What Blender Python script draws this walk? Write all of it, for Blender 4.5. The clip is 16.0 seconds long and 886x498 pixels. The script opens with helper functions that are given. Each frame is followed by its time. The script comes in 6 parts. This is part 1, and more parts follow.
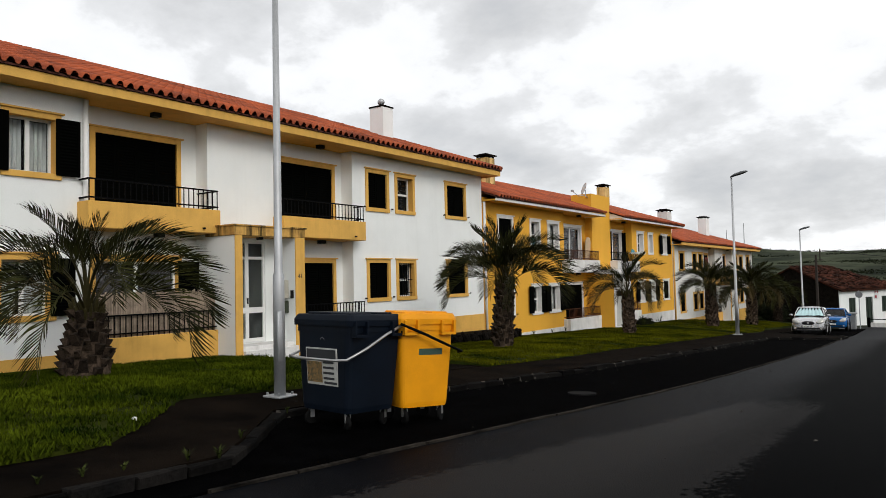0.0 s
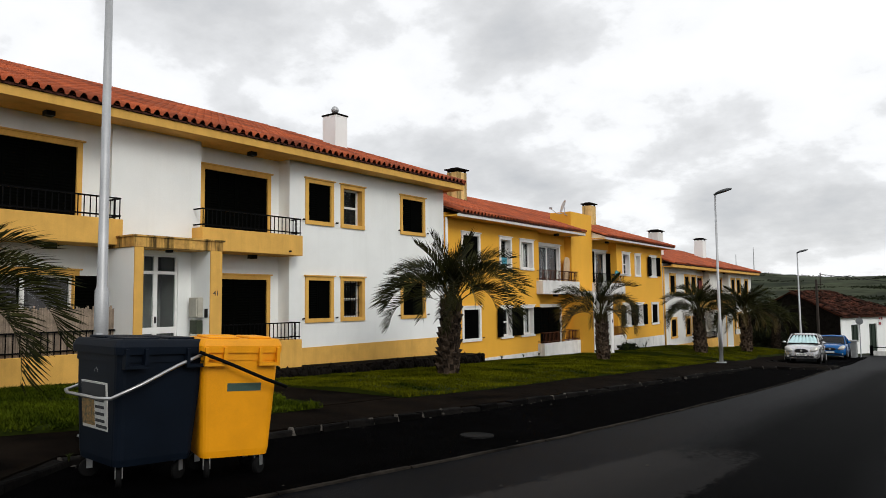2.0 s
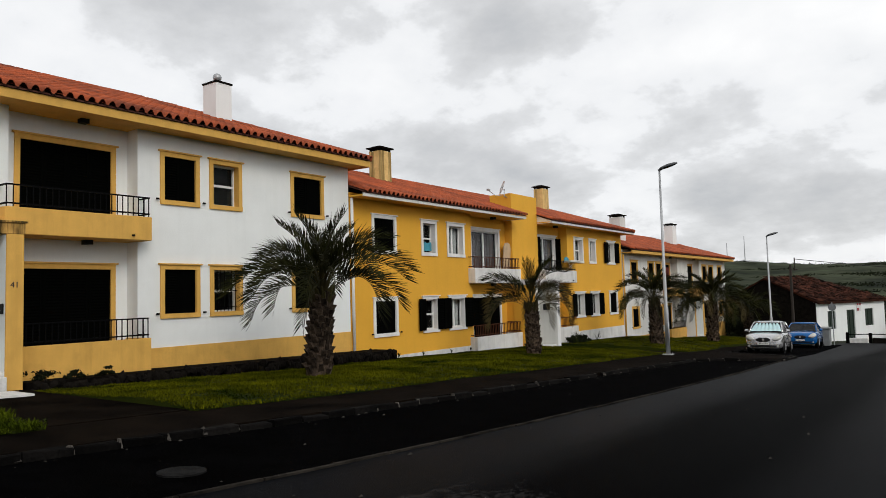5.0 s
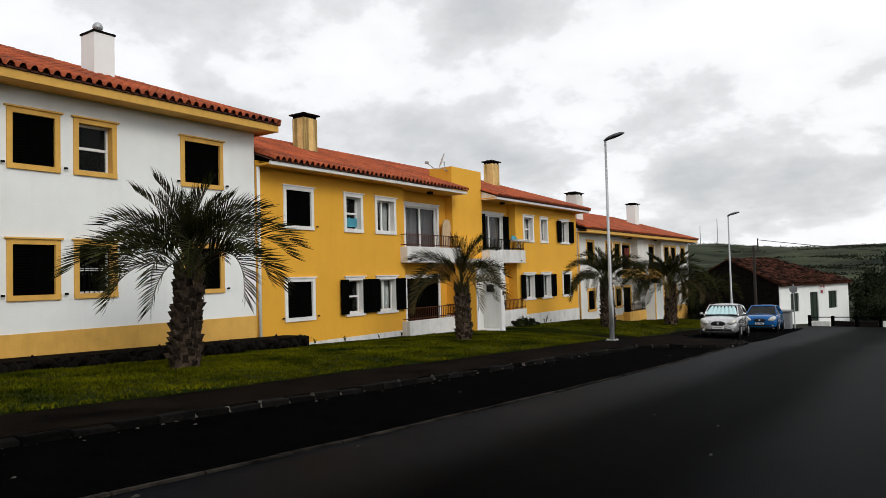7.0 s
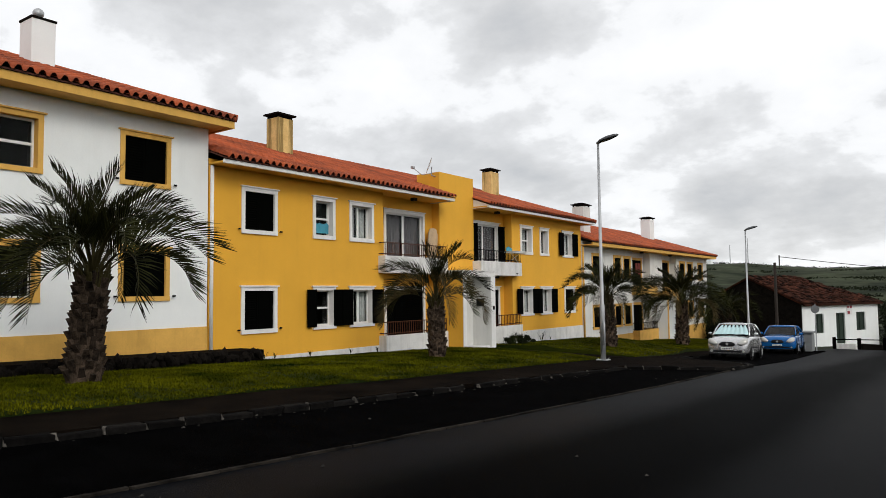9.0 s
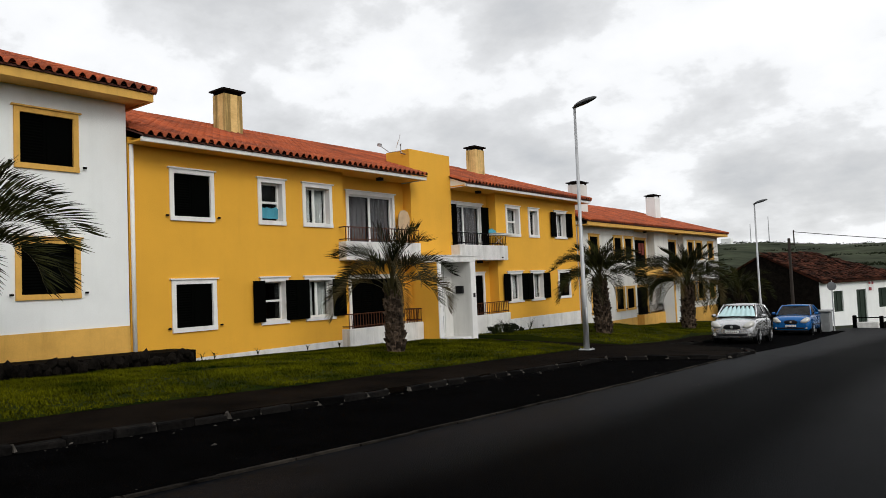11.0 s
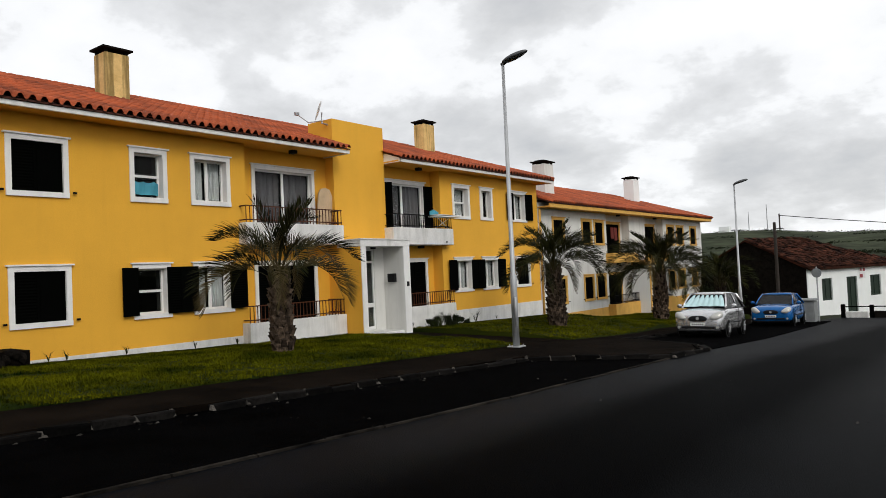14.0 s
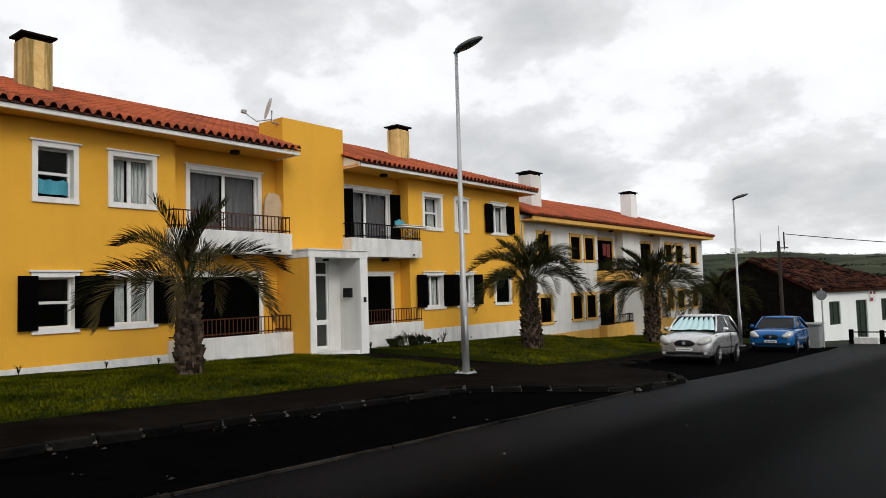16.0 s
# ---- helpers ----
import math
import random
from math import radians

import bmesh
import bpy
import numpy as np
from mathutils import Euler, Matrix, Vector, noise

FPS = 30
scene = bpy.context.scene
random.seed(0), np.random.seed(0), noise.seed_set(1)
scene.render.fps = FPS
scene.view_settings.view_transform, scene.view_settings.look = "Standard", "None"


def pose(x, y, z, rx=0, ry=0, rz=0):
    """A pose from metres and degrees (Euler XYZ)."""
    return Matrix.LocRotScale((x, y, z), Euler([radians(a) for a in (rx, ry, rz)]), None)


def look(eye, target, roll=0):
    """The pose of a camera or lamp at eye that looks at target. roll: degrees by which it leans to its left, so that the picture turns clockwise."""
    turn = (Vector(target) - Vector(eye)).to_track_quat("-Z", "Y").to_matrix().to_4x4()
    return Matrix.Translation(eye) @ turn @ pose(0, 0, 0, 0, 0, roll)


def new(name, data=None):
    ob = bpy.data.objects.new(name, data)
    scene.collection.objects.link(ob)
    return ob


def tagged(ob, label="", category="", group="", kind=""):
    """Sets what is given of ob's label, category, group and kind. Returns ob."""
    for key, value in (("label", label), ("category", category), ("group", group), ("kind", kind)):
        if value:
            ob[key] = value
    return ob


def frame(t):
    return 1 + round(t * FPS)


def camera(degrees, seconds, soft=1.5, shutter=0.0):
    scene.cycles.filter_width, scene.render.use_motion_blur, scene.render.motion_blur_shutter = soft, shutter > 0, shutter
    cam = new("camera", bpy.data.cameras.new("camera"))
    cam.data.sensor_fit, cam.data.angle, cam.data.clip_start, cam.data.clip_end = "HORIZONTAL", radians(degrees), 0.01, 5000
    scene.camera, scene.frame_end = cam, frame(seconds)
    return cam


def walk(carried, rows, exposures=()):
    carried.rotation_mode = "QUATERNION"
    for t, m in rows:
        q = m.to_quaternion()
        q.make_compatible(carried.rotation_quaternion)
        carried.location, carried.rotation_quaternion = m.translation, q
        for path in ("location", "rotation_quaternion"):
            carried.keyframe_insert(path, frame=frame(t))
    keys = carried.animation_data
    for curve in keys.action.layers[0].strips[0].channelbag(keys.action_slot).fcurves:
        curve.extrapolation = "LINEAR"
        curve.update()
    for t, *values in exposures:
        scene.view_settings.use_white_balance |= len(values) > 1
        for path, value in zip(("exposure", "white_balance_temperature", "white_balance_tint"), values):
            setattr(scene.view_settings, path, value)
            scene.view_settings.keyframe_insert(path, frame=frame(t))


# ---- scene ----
cam = camera(64.3, 16.0, soft=0.8)
PATH = [
    (0, (0.059, 2.432, 2.099), (-1.103, 4.058, 2.186), -1.3),
    (0.5, (0.28, 2.917, 2.071), (-0.886, 4.54, 2.144), -3.3),
    (1, (0.329, 3.557, 2.054), (-0.838, 5.178, 2.157), -2.7),
    (1.5, (0.504, 4.175, 2.027), (-0.72, 5.753, 2.141), -1.2),
    (2, (0.555, 4.853, 2.043), (-0.626, 6.461, 2.19), -0.6),
    (2.5, (0.723, 5.469, 1.992), (-0.499, 7.05, 2.072), -1.9),
    (3, (0.769, 6.2, 2.022), (-0.376, 7.836, 2.137), -1.8),
    (3.5, (0.924, 6.837, 1.994), (-0.256, 8.447, 2.112), -1.9),
    (4, (1.014, 7.464, 1.981), (-0.121, 9.105, 2.113), -2.3),
    (4.2, (1.058, 7.75, 1.954), (-0.098, 9.376, 2.091), -2.1),
    (6.3, (1.366, 10.448, 1.764), (0.203, 12.071, 1.881), -0.5),
    (6.5, (1.364, 10.803, 1.776), (0.197, 12.425, 1.851), -0.3),
    (7, (1.364, 11.507, 1.752), (0.245, 13.163, 1.83), -1.5),
    (7.5, (1.439, 12.144, 1.725), (0.278, 13.769, 1.828), -0.9),
    (8, (1.534, 12.729, 1.702), (0.443, 14.405, 1.757), -1.9),
    (8.2, (1.607, 12.936, 1.68), (0.483, 14.588, 1.775), -0.7),
    (10.3, (1.679, 15.678, 1.472), (0.438, 17.24, 1.613), -2.0),
    (10.5, (1.68, 15.973, 1.487), (0.43, 17.531, 1.597), -2.4),
    (11, (1.62, 16.628, 1.479), (0.397, 18.208, 1.574), -2.4),
    (11.5, (1.674, 17.213, 1.433), (0.37, 18.726, 1.523), -0.7),
    (12, (1.629, 17.834, 1.425), (0.357, 19.375, 1.508), -2.4),
    (12.5, (1.677, 18.404, 1.396), (0.355, 19.902, 1.488), -1.8),
    (13, (1.614, 19.028, 1.377), (0.324, 20.553, 1.48), -1.7),
    (13.5, (1.648, 19.671, 1.326), (0.346, 21.187, 1.412), -1.8),
    (14, (1.645, 20.279, 1.306), (0.421, 21.86, 1.371), -2.6),
    (14.5, (1.67, 20.929, 1.259), (0.402, 22.475, 1.315), -1.5),
    (15, (1.579, 21.574, 1.244), (0.325, 23.129, 1.344), -3.0),
    (15.5, (1.56, 22.198, 1.201), (0.246, 23.702, 1.313), -0.7),
    (16, (1.547, 22.796, 1.198), (0.302, 24.358, 1.313), -1.7),
]
walk(cam, [(t, look(eye, target, roll)) for t, eye, target, roll in PATH],
     [(0.0, 0.03), (2.0, 0.02), (2.5, -0.05), (3.0, 0.02), (3.5, -0.16), (4.2, -0.16), (6.3, -0.02), (16.0, 0.0)])


# ---- light ----
def nd(t, kind, **kw):
    n = t.nodes.new(kind)
    for k, v in kw.items():
        n.inputs[k.replace("_", " ")].default_value = v
    return n


world = bpy.data.worlds.new("overcast")
scene.world = world
world.use_nodes = True
wt = world.node_tree
wt.nodes.clear()
SUN_EL, SUN_ROT = radians(34), radians(112)
sky = wt.nodes.new("ShaderNodeTexSky")
sky.sky_type, sky.sun_disc = "NISHITA", False
sky.sun_elevation, sky.sun_rotation = SUN_EL, SUN_ROT
sky_dim = wt.nodes.new("ShaderNodeVectorMath")
sky_dim.operation = "SCALE"
sky_dim.inputs[3].default_value = 0.08
wt.links.new(sky.outputs[0], sky_dim.inputs[0])
coord = wt.nodes.new("ShaderNodeTexCoord")
sep = wt.nodes.new("ShaderNodeSeparateXYZ")
wt.links.new(coord.outputs["Generated"], sep.inputs[0])
lift = wt.nodes.new("ShaderNodeMath")
lift.operation = "MAXIMUM"
lift.inputs[1].default_value = 0.0
wt.links.new(sep.outputs[2], lift.inputs[0])
lift2 = wt.nodes.new("ShaderNodeMath")
lift2.operation = "ADD"
lift2.inputs[1].default_value = 0.42
wt.links.new(lift.outputs[0], lift2.inputs[0])
comb = wt.nodes.new("ShaderNodeCombineXYZ")
for k in (0, 1, 2):
    wt.links.new(lift2.outputs[0], comb.inputs[k])
plane = wt.nodes.new("ShaderNodeVectorMath")
plane.operation = "DIVIDE"
wt.links.new(coord.outputs["Generated"], plane.inputs[0])
wt.links.new(comb.outputs[0], plane.inputs[1])
cl1 = nd(wt, "ShaderNodeTexNoise", Scale=2.9, Detail=12.0, Roughness=0.56, Distortion=0.05)
cl2 = nd(wt, "ShaderNodeTexNoise", Scale=1.1, Detail=4.0, Roughness=0.5)
for c in (cl1, cl2):
    wt.links.new(plane.outputs[0], c.inputs["Vector"])
clsum = wt.nodes.new("ShaderNodeMath")
clsum.operation = "ADD"
wt.links.new(cl1.outputs[0], clsum.inputs[0])
wt.links.new(cl2.outputs[0], clsum.inputs[1])
ramp = wt.nodes.new("ShaderNodeValToRGB")
ramp.color_ramp.elements[0].position, ramp.color_ramp.elements[0].color = 0.33, (0.52, 0.54, 0.57, 1)
ramp.color_ramp.elements[1].position, ramp.color_ramp.elements[1].color = 0.64, (1.16, 1.16, 1.16, 1)
for at, tone in ((0.43, 0.72), (0.48, 0.86), (0.503, 1.02)):
    stop = ramp.color_ramp.elements.new(at)
    stop.color = (tone * 0.98, tone * 0.992, tone * 1.01, 1)
half = wt.nodes.new("ShaderNodeMath")
half.operation = "MULTIPLY"
half.inputs[1].default_value = 0.5
wt.links.new(clsum.outputs[0], half.inputs[0])
wt.links.new(half.outputs[0], ramp.inputs[0])
skymix = wt.nodes.new("ShaderNodeMixRGB")
skymix.inputs[0].default_value = 0.94
wt.links.new(sky_dim.outputs[0], skymix.inputs[1])
wt.links.new(ramp.outputs[0], skymix.inputs[2])
bg = wt.nodes.new("ShaderNodeBackground")
bg.inputs[1].default_value = 1.0
wt.links.new(skymix.outputs[0], bg.inputs[0])
wout = wt.nodes.new("ShaderNodeOutputWorld")
wt.links.new(bg.outputs[0], wout.inputs[0])

sun = new("sun", bpy.data.lights.new("sun", "SUN"))
sun.data.energy, sun.data.angle, sun.data.color = 1.2, radians(25), (1.0, 0.96, 0.9)
sun.matrix_world = look((30, -12, 21.8), (0, 0, 0))


# ---- materials ----
def material(name, col, rough=0.8, vary=0.15, scale=3.0, fine=60.0, bump=0.15, metal=0.0, col2=None, spec=0.5, streak=0.0, per=0.0):
    """Two scales of colour variation and a fine bump, in world space; streak: vertical rain stains; per: variation from piece to piece."""
    m = bpy.data.materials.new(name)
    m.use_nodes = True
    t = m.node_tree
    b = t.nodes["Principled BSDF"]
    b.inputs["Roughness"].default_value = rough
    b.inputs["Metallic"].default_value = metal
    b.inputs["Specular IOR Level"].default_value = spec
    geo = t.nodes.new("ShaderNodeNewGeometry")
    n1 = nd(t, "ShaderNodeTexNoise", Scale=scale, Detail=5.0, Roughness=0.6)
    n2 = nd(t, "ShaderNodeTexNoise", Scale=fine, Detail=3.0, Roughness=0.6)
    for n in (n1, n2):
        t.links.new(geo.outputs["Position"], n.inputs["Vector"])
    c2 = col2 or tuple(c * (1 - 2.2 * vary) for c in col)
    r = t.nodes.new("ShaderNodeValToRGB")
    r.color_ramp.elements[0].position, r.color_ramp.elements[0].color = 0.32, (*c2, 1)
    r.color_ramp.elements[1].position, r.color_ramp.elements[1].color = 0.62, (*col, 1)
    t.links.new(n1.outputs[0], r.inputs[0])
    mul = t.nodes.new("ShaderNodeMixRGB")
    mul.blend_type = "MULTIPLY"
    mul.inputs[0].default_value = min(1.0, vary * 3)
    r2 = t.nodes.new("ShaderNodeValToRGB")
    r2.color_ramp.elements[0].position, r2.color_ramp.elements[0].color = 0.3, (0.55, 0.55, 0.55, 1)
    r2.color_ramp.elements[1].position, r2.color_ramp.elements[1].color = 0.7, (1.15, 1.15, 1.15, 1)
    t.links.new(n2.outputs[0], r2.inputs[0])
    t.links.new(r.outputs[0], mul.inputs[1])
    t.links.new(r2.outputs[0], mul.inputs[2])
    last = mul.outputs[0]
    if streak:
        mp = t.nodes.new("ShaderNodeMapping")
        mp.inputs["Scale"].default_value = (2.2, 2.2, 0.16)
        t.links.new(geo.outputs["Position"], mp.inputs[0])
        n3 = nd(t, "ShaderNodeTexNoise", Scale=1.6, Detail=6.0, Roughness=0.65)
        t.links.new(mp.outputs[0], n3.inputs["Vector"])
        r3 = t.nodes.new("ShaderNodeValToRGB")
        r3.color_ramp.elements[0].position, r3.color_ramp.elements[0].color = 0.3 if streak < 0.5 else 0.4, (1 - streak, 1 - streak, 1 - 1.1 * streak, 1)
        r3.color_ramp.elements[1].position, r3.color_ramp.elements[1].color = 0.52, (1, 1, 1, 1)
        t.links.new(n3.outputs[0], r3.inputs[0])
        m3 = t.nodes.new("ShaderNodeMixRGB")
        m3.blend_type = "MULTIPLY"
        m3.inputs[0].default_value = 1.0
        t.links.new(last, m3.inputs[1])
        t.links.new(r3.outputs[0], m3.inputs[2])
        last = m3.outputs[0]
    if per:
        info = t.nodes.new("ShaderNodeObjectInfo")
        mr = nd(t, "ShaderNodeMapRange")
        mr.inputs["To Min"].default_value, mr.inputs["To Max"].default_value = 1 - per, 1 + per
        t.links.new(info.outputs["Random"], mr.inputs["Value"])
        isl = nd(t, "ShaderNodeMapRange")
        isl.inputs["To Min"].default_value, isl.inputs["To Max"].default_value = 1 - per, 1 + per
        t.links.new(geo.outputs["Random Per Island"], isl.inputs["Value"])
        pm = t.nodes.new("ShaderNodeMath")
        pm.operation = "MULTIPLY"
        t.links.new(mr.outputs[0], pm.inputs[0])
        t.links.new(isl.outputs[0], pm.inputs[1])
        sc = t.nodes.new("ShaderNodeVectorMath")
        sc.operation = "SCALE"
        t.links.new(last, sc.inputs[0])
        t.links.new(pm.outputs[0], sc.inputs[3])
        last = sc.outputs[0]
    t.links.new(last, b.inputs["Base Color"])
    if bump:
        bp = t.nodes.new("ShaderNodeBump")
        bp.inputs["Strength"].default_value = bump
        bp.inputs["Distance"].default_value = 0.02
        t.links.new(n2.outputs[0], bp.inputs["Height"])
        t.links.new(bp.outputs[0], b.inputs["Normal"])
    return m


# streaked weathered white, its colour greyed for shade on house C and porch B
WHITE_SHADED = material("shaded_weathered_render", (0.74, 0.735, 0.70), 0.9, 0.05, 0.9, 30, 0.2, streak=0.14)
WHITE = material("white_render", (0.865, 0.885, 0.868), 0.9, 0.02, 1.2, 40, 0.2, streak=0.03)
OCHRE = material("ochre_render", (0.82, 0.42, 0.036), 0.9, 0.04, 0.5, 40, 0.2, streak=0.03)
OCHRE_TRIM = material("ochre_trim", (0.76, 0.43, 0.09), 0.85, 0.06, 2.5, 50, 0.15, streak=0.12)
WHITE_TRIM = material("white_trim", (0.84, 0.83, 0.81), 0.85, 0.04, 2.5, 50, 0.15, streak=0.10)
PLINTH = material("white_plinth", (0.78, 0.77, 0.74), 0.9, 0.08, 2.0, 30, 0.2, streak=0.2)
STAINED = material("stained_white", (0.78, 0.77, 0.75), 0.9, 0.08, 2.2, 25, 0.2, streak=0.25)
MOULD = material("mould_stained_ochre", (0.72, 0.42, 0.10), 0.9, 0.1, 3.0, 14, 0.2, col2=(0.40, 0.21, 0.05), streak=0.88)
TILE = material("terracotta_tile", (0.46, 0.105, 0.04), 0.8, 0.16, 0.9, 30, 0.3, per=0.13, col2=(0.20, 0.055, 0.03), spec=0.15)
ROOFBASE = material("terracotta_bed", (0.09, 0.025, 0.014), 0.9, 0.1)
OLDTILE = material("weathered_tile", (0.055, 0.020, 0.012), 0.95, 0.3, 1.6, 9, 0.3, per=0.95, col2=(0.005, 0.003, 0.0025), spec=0.05)
SHUTTER = material("dark_green_shutter", (0.0011, 0.0014, 0.0011), 0.8, 0.1, 3, 80, 0.05, spec=0.015)
RAIL = material("dark_iron", (0.0025, 0.0025, 0.003), 0.7, 0.1, 5, 90, 0.1, spec=0.06)
RUSTRAIL = material("brown_iron", (0.085, 0.028, 0.012), 0.7, 0.15, 5, 90, 0.1, spec=0.15)
FRAME = material("white_pvc", (0.78, 0.78, 0.76), 0.4, 0.03, 3, 80, 0.02)
CURTAIN = material("curtain_cloth", (0.42, 0.42, 0.41), 0.95, 0.08, 6, 120, 0.2)
MAUVE = material("mauve_curtain", (0.09, 0.08, 0.085), 0.95, 0.1, 6, 120, 0.2)
GREEN_DOOR = material("cottage_green", (0.015, 0.03, 0.018), 0.6, 0.1)
ASPHALT_LANE = material("lane_asphalt", (0.0015, 0.0015, 0.0017), 0.95, 0.3, 2.2, 60, 0.7, spec=0.004, col2=(0.0004, 0.0004, 0.0004))
PAVE = material("pavement_tarmac", (0.0095, 0.0068, 0.0048), 0.95, 0.3, 1.1, 60, 0.7, spec=0.01, col2=(0.0022, 0.0017, 0.0014))
KERB = material("basalt_kerb", (0.0075, 0.0068, 0.0062), 0.95, 0.4, 3.0, 25, 0.6, spec=0.03, per=0.7, col2=(0.003, 0.003, 0.003))
# dark edging; the pale noise paints broken highlights into the colour
EDGING = material("highlight_flecked_edging", (0.036, 0.031, 0.026), 0.95, 0.4, 2.2, 25, 0.5, col2=(0.002, 0.002, 0.002), spec=0.02)
SOIL = material("dark_soil", (0.006, 0.005, 0.004), 0.95, 0.2, 4, 30, 0.6, spec=0.03)
TURF = material("turf", (0.020, 0.025, 0.002), 0.95, 0.2, 0.6, 30, 0.6, col2=(0.007, 0.013, 0.002), spec=0.04)
BLADE = material("grass_blade", (0.098, 0.098, 0.003), 0.9, 0.25, 0.7, 8, 0.0, col2=(0.006, 0.014, 0.001), spec=0.01, per=0.3)
FIELD = material("field_grass", (0.056, 0.066, 0.038), 0.95, 0.3, 0.025, 0.15, 0.0, col2=(0.007, 0.011, 0.007), spec=0.03)
FOLIAGE = material("dark_foliage", (0.016, 0.021, 0.008), 0.85, 0.2, 0.5, 5, 0.0, col2=(0.005, 0.007, 0.003), spec=0.08, per=0.35)
FROND = material("palm_leaflet", (0.029, 0.030, 0.007), 0.6, 0.15, 1.3, 12, 0.0, col2=(0.0025, 0.004, 0.0013), spec=0.06, per=0.5)
FROND_DRY = material("dry_palm_leaflet", (0.085, 0.062, 0.018), 0.7, 0.15, 2, 12, 0.0, per=0.3, spec=0.2)
RACHIS = material("palm_rachis", (0.040, 0.034, 0.012), 0.6, 0.1, 4, 40, 0.1, spec=0.1)
TRUNK = material("palm_trunk", (0.085, 0.060, 0.042), 0.95, 0.3, 8, 40, 0.6, col2=(0.004, 0.003, 0.002), spec=0.1, per=0.6)
BARK = material("dark_bark", (0.05, 0.038, 0.03), 0.95, 0.2, 5, 40, 0.5)
GALV = material("galvanised_steel", (0.46, 0.47, 0.48), 0.5, 0.08, 2, 60, 0.05, metal=0.6)
CHROME = material("bright_tube", (0.5, 0.5, 0.5), 0.35, 0.08, 6, 60, 0.03, metal=0.8)
LAMPGREY = material("lamp_head_grey", (0.07, 0.075, 0.08), 0.5, 0.1)
NAVY = material("navy_plastic", (0.0036, 0.0070, 0.0135), 0.5, 0.12, 3, 90, 0.05, spec=0.1)
YELLOW = material("yellow_plastic", (0.80, 0.32, 0.002), 0.5, 0.06, 3, 90, 0.05, spec=0.25)
RUBBER = material("black_rubber", (0.004, 0.004, 0.004), 0.8, 0.1, spec=0.1)
PAPER = material("label_paper", (0.55, 0.55, 0.52), 0.7, 0.1, 10, 90, 0.0)
INK = material("label_ink", (0.02, 0.022, 0.025), 0.8, 0.05, bump=0)
PHOTO = material("label_photo", (0.28, 0.16, 0.05), 0.7, 0.3, 30, 60, 0.0, col2=(0.05, 0.06, 0.03))
GREYLABEL = material("grey_plate", (0.12, 0.125, 0.13), 0.5, 0.1)
GREENPLATE = material("green_plate", (0.03, 0.07, 0.05), 0.5, 0.1)
SILVER = material("silver_paint", (0.64, 0.64, 0.65), 0.22, 0.04, 3, 200, 0.0, metal=0.8)
BLUE = material("blue_paint", (0.006, 0.105, 0.33), 0.16, 0.04, 3, 200, 0.0, metal=0.25)
PLASTIC = material("black_plastic", (0.008, 0.008, 0.009), 0.6, 0.1, spec=0.2)
LIGHTGLASS = material("headlight_glass", (0.50, 0.50, 0.47), 0.1, 0.05, 20, 60, 0.0, metal=0.2)
SUNSHADE = material("foil_sunshade", (0.50, 0.72, 0.74), 0.4, 0.06, 3, 40, 0.05, metal=0.2)
TYRE = material("tyre", (0.006, 0.006, 0.006), 0.85, 0.1, spec=0.1)
WHEEL = material("wheel_alloy", (0.38, 0.38, 0.385), 0.4, 0.1, 8, 60, 0.0, metal=0.7)
MORTAR = material("pale_mortar", (0.11, 0.10, 0.088), 0.95, 0.3, 9, 40, 0.4, col2=(0.05, 0.045, 0.04), spec=0.05, per=0.4)
CLOVER = material("green_blade", (0.060, 0.078, 0.004), 0.9, 0.25, 0.9, 8, 0.0, col2=(0.005, 0.013, 0.001), spec=0.01, per=0.35)
WOODPOLE = material("tarred_pole", (0.035, 0.026, 0.02), 0.9, 0.2, 5, 40, 0.3)
REED = material("reed_screen", (0.44, 0.34, 0.25), 0.9, 0.2, 6, 60, 0.2, per=0.25)
DARKSTONE = material("dark_rubble", (0.012, 0.010, 0.008), 0.95, 0.3, 4, 12, 0.6, spec=0.05)
METER = material("meter_cream", (0.50, 0.48, 0.40), 0.6, 0.1)
REDCLOTH = material("red_cloth", (0.16, 0.02, 0.012), 0.9, 0.1)
CYANCLOTH = material("blue_cloth", (0.06, 0.32, 0.42), 0.8, 0.1)
GREYBOX = material("grey_box", (0.22, 0.23, 0.23), 0.7, 0.1)
# near-black: the shade of unlit rooms is put into this colour
ROOM_SHADE = material("room_shade_dark", (0.014, 0.014, 0.014), 0.95, 0.05)
WEED = material("weed_leaf", (0.040, 0.050, 0.012), 0.8, 0.2, 3, 20, 0.0, col2=(0.012, 0.018, 0.004), spec=0.05, per=0.3)
# grey that stands for the reflection in the entrance door glass
PANE_SHEEN = material("pane_sheen_grey", (0.16, 0.165, 0.16), 0.9, 0.1)
SIGNRED = material("sign_red", (0.35, 0.05, 0.06), 0.6, 0.1)

GLASS = bpy.data.materials.new("window_glass")
GLASS.use_nodes = True
gb = GLASS.node_tree.nodes["Principled BSDF"]
gb.inputs["Base Color"].default_value = (0.85, 0.9, 0.9, 1)
gb.inputs["Roughness"].default_value = 0.03
gb.inputs["Transmission Weight"].default_value = 1.0
gb.inputs["IOR"].default_value = 1.15

CARGLASS = material("car_glass", (0.003, 0.004, 0.005), 0.08, 0.05, bump=0.0, spec=0.3)

# road: longitudinal wheel bands and a worn pale patch with a ragged outline
ROAD = material("road_asphalt", (0.0024, 0.0029, 0.0041), 0.5, 0.3, 0.9, 70, 0.3, spec=0.012, col2=(0.0008, 0.0010, 0.0015))
rt = ROAD.node_tree
rb = rt.nodes["Principled BSDF"]
rgeo = rt.nodes.new("ShaderNodeNewGeometry")


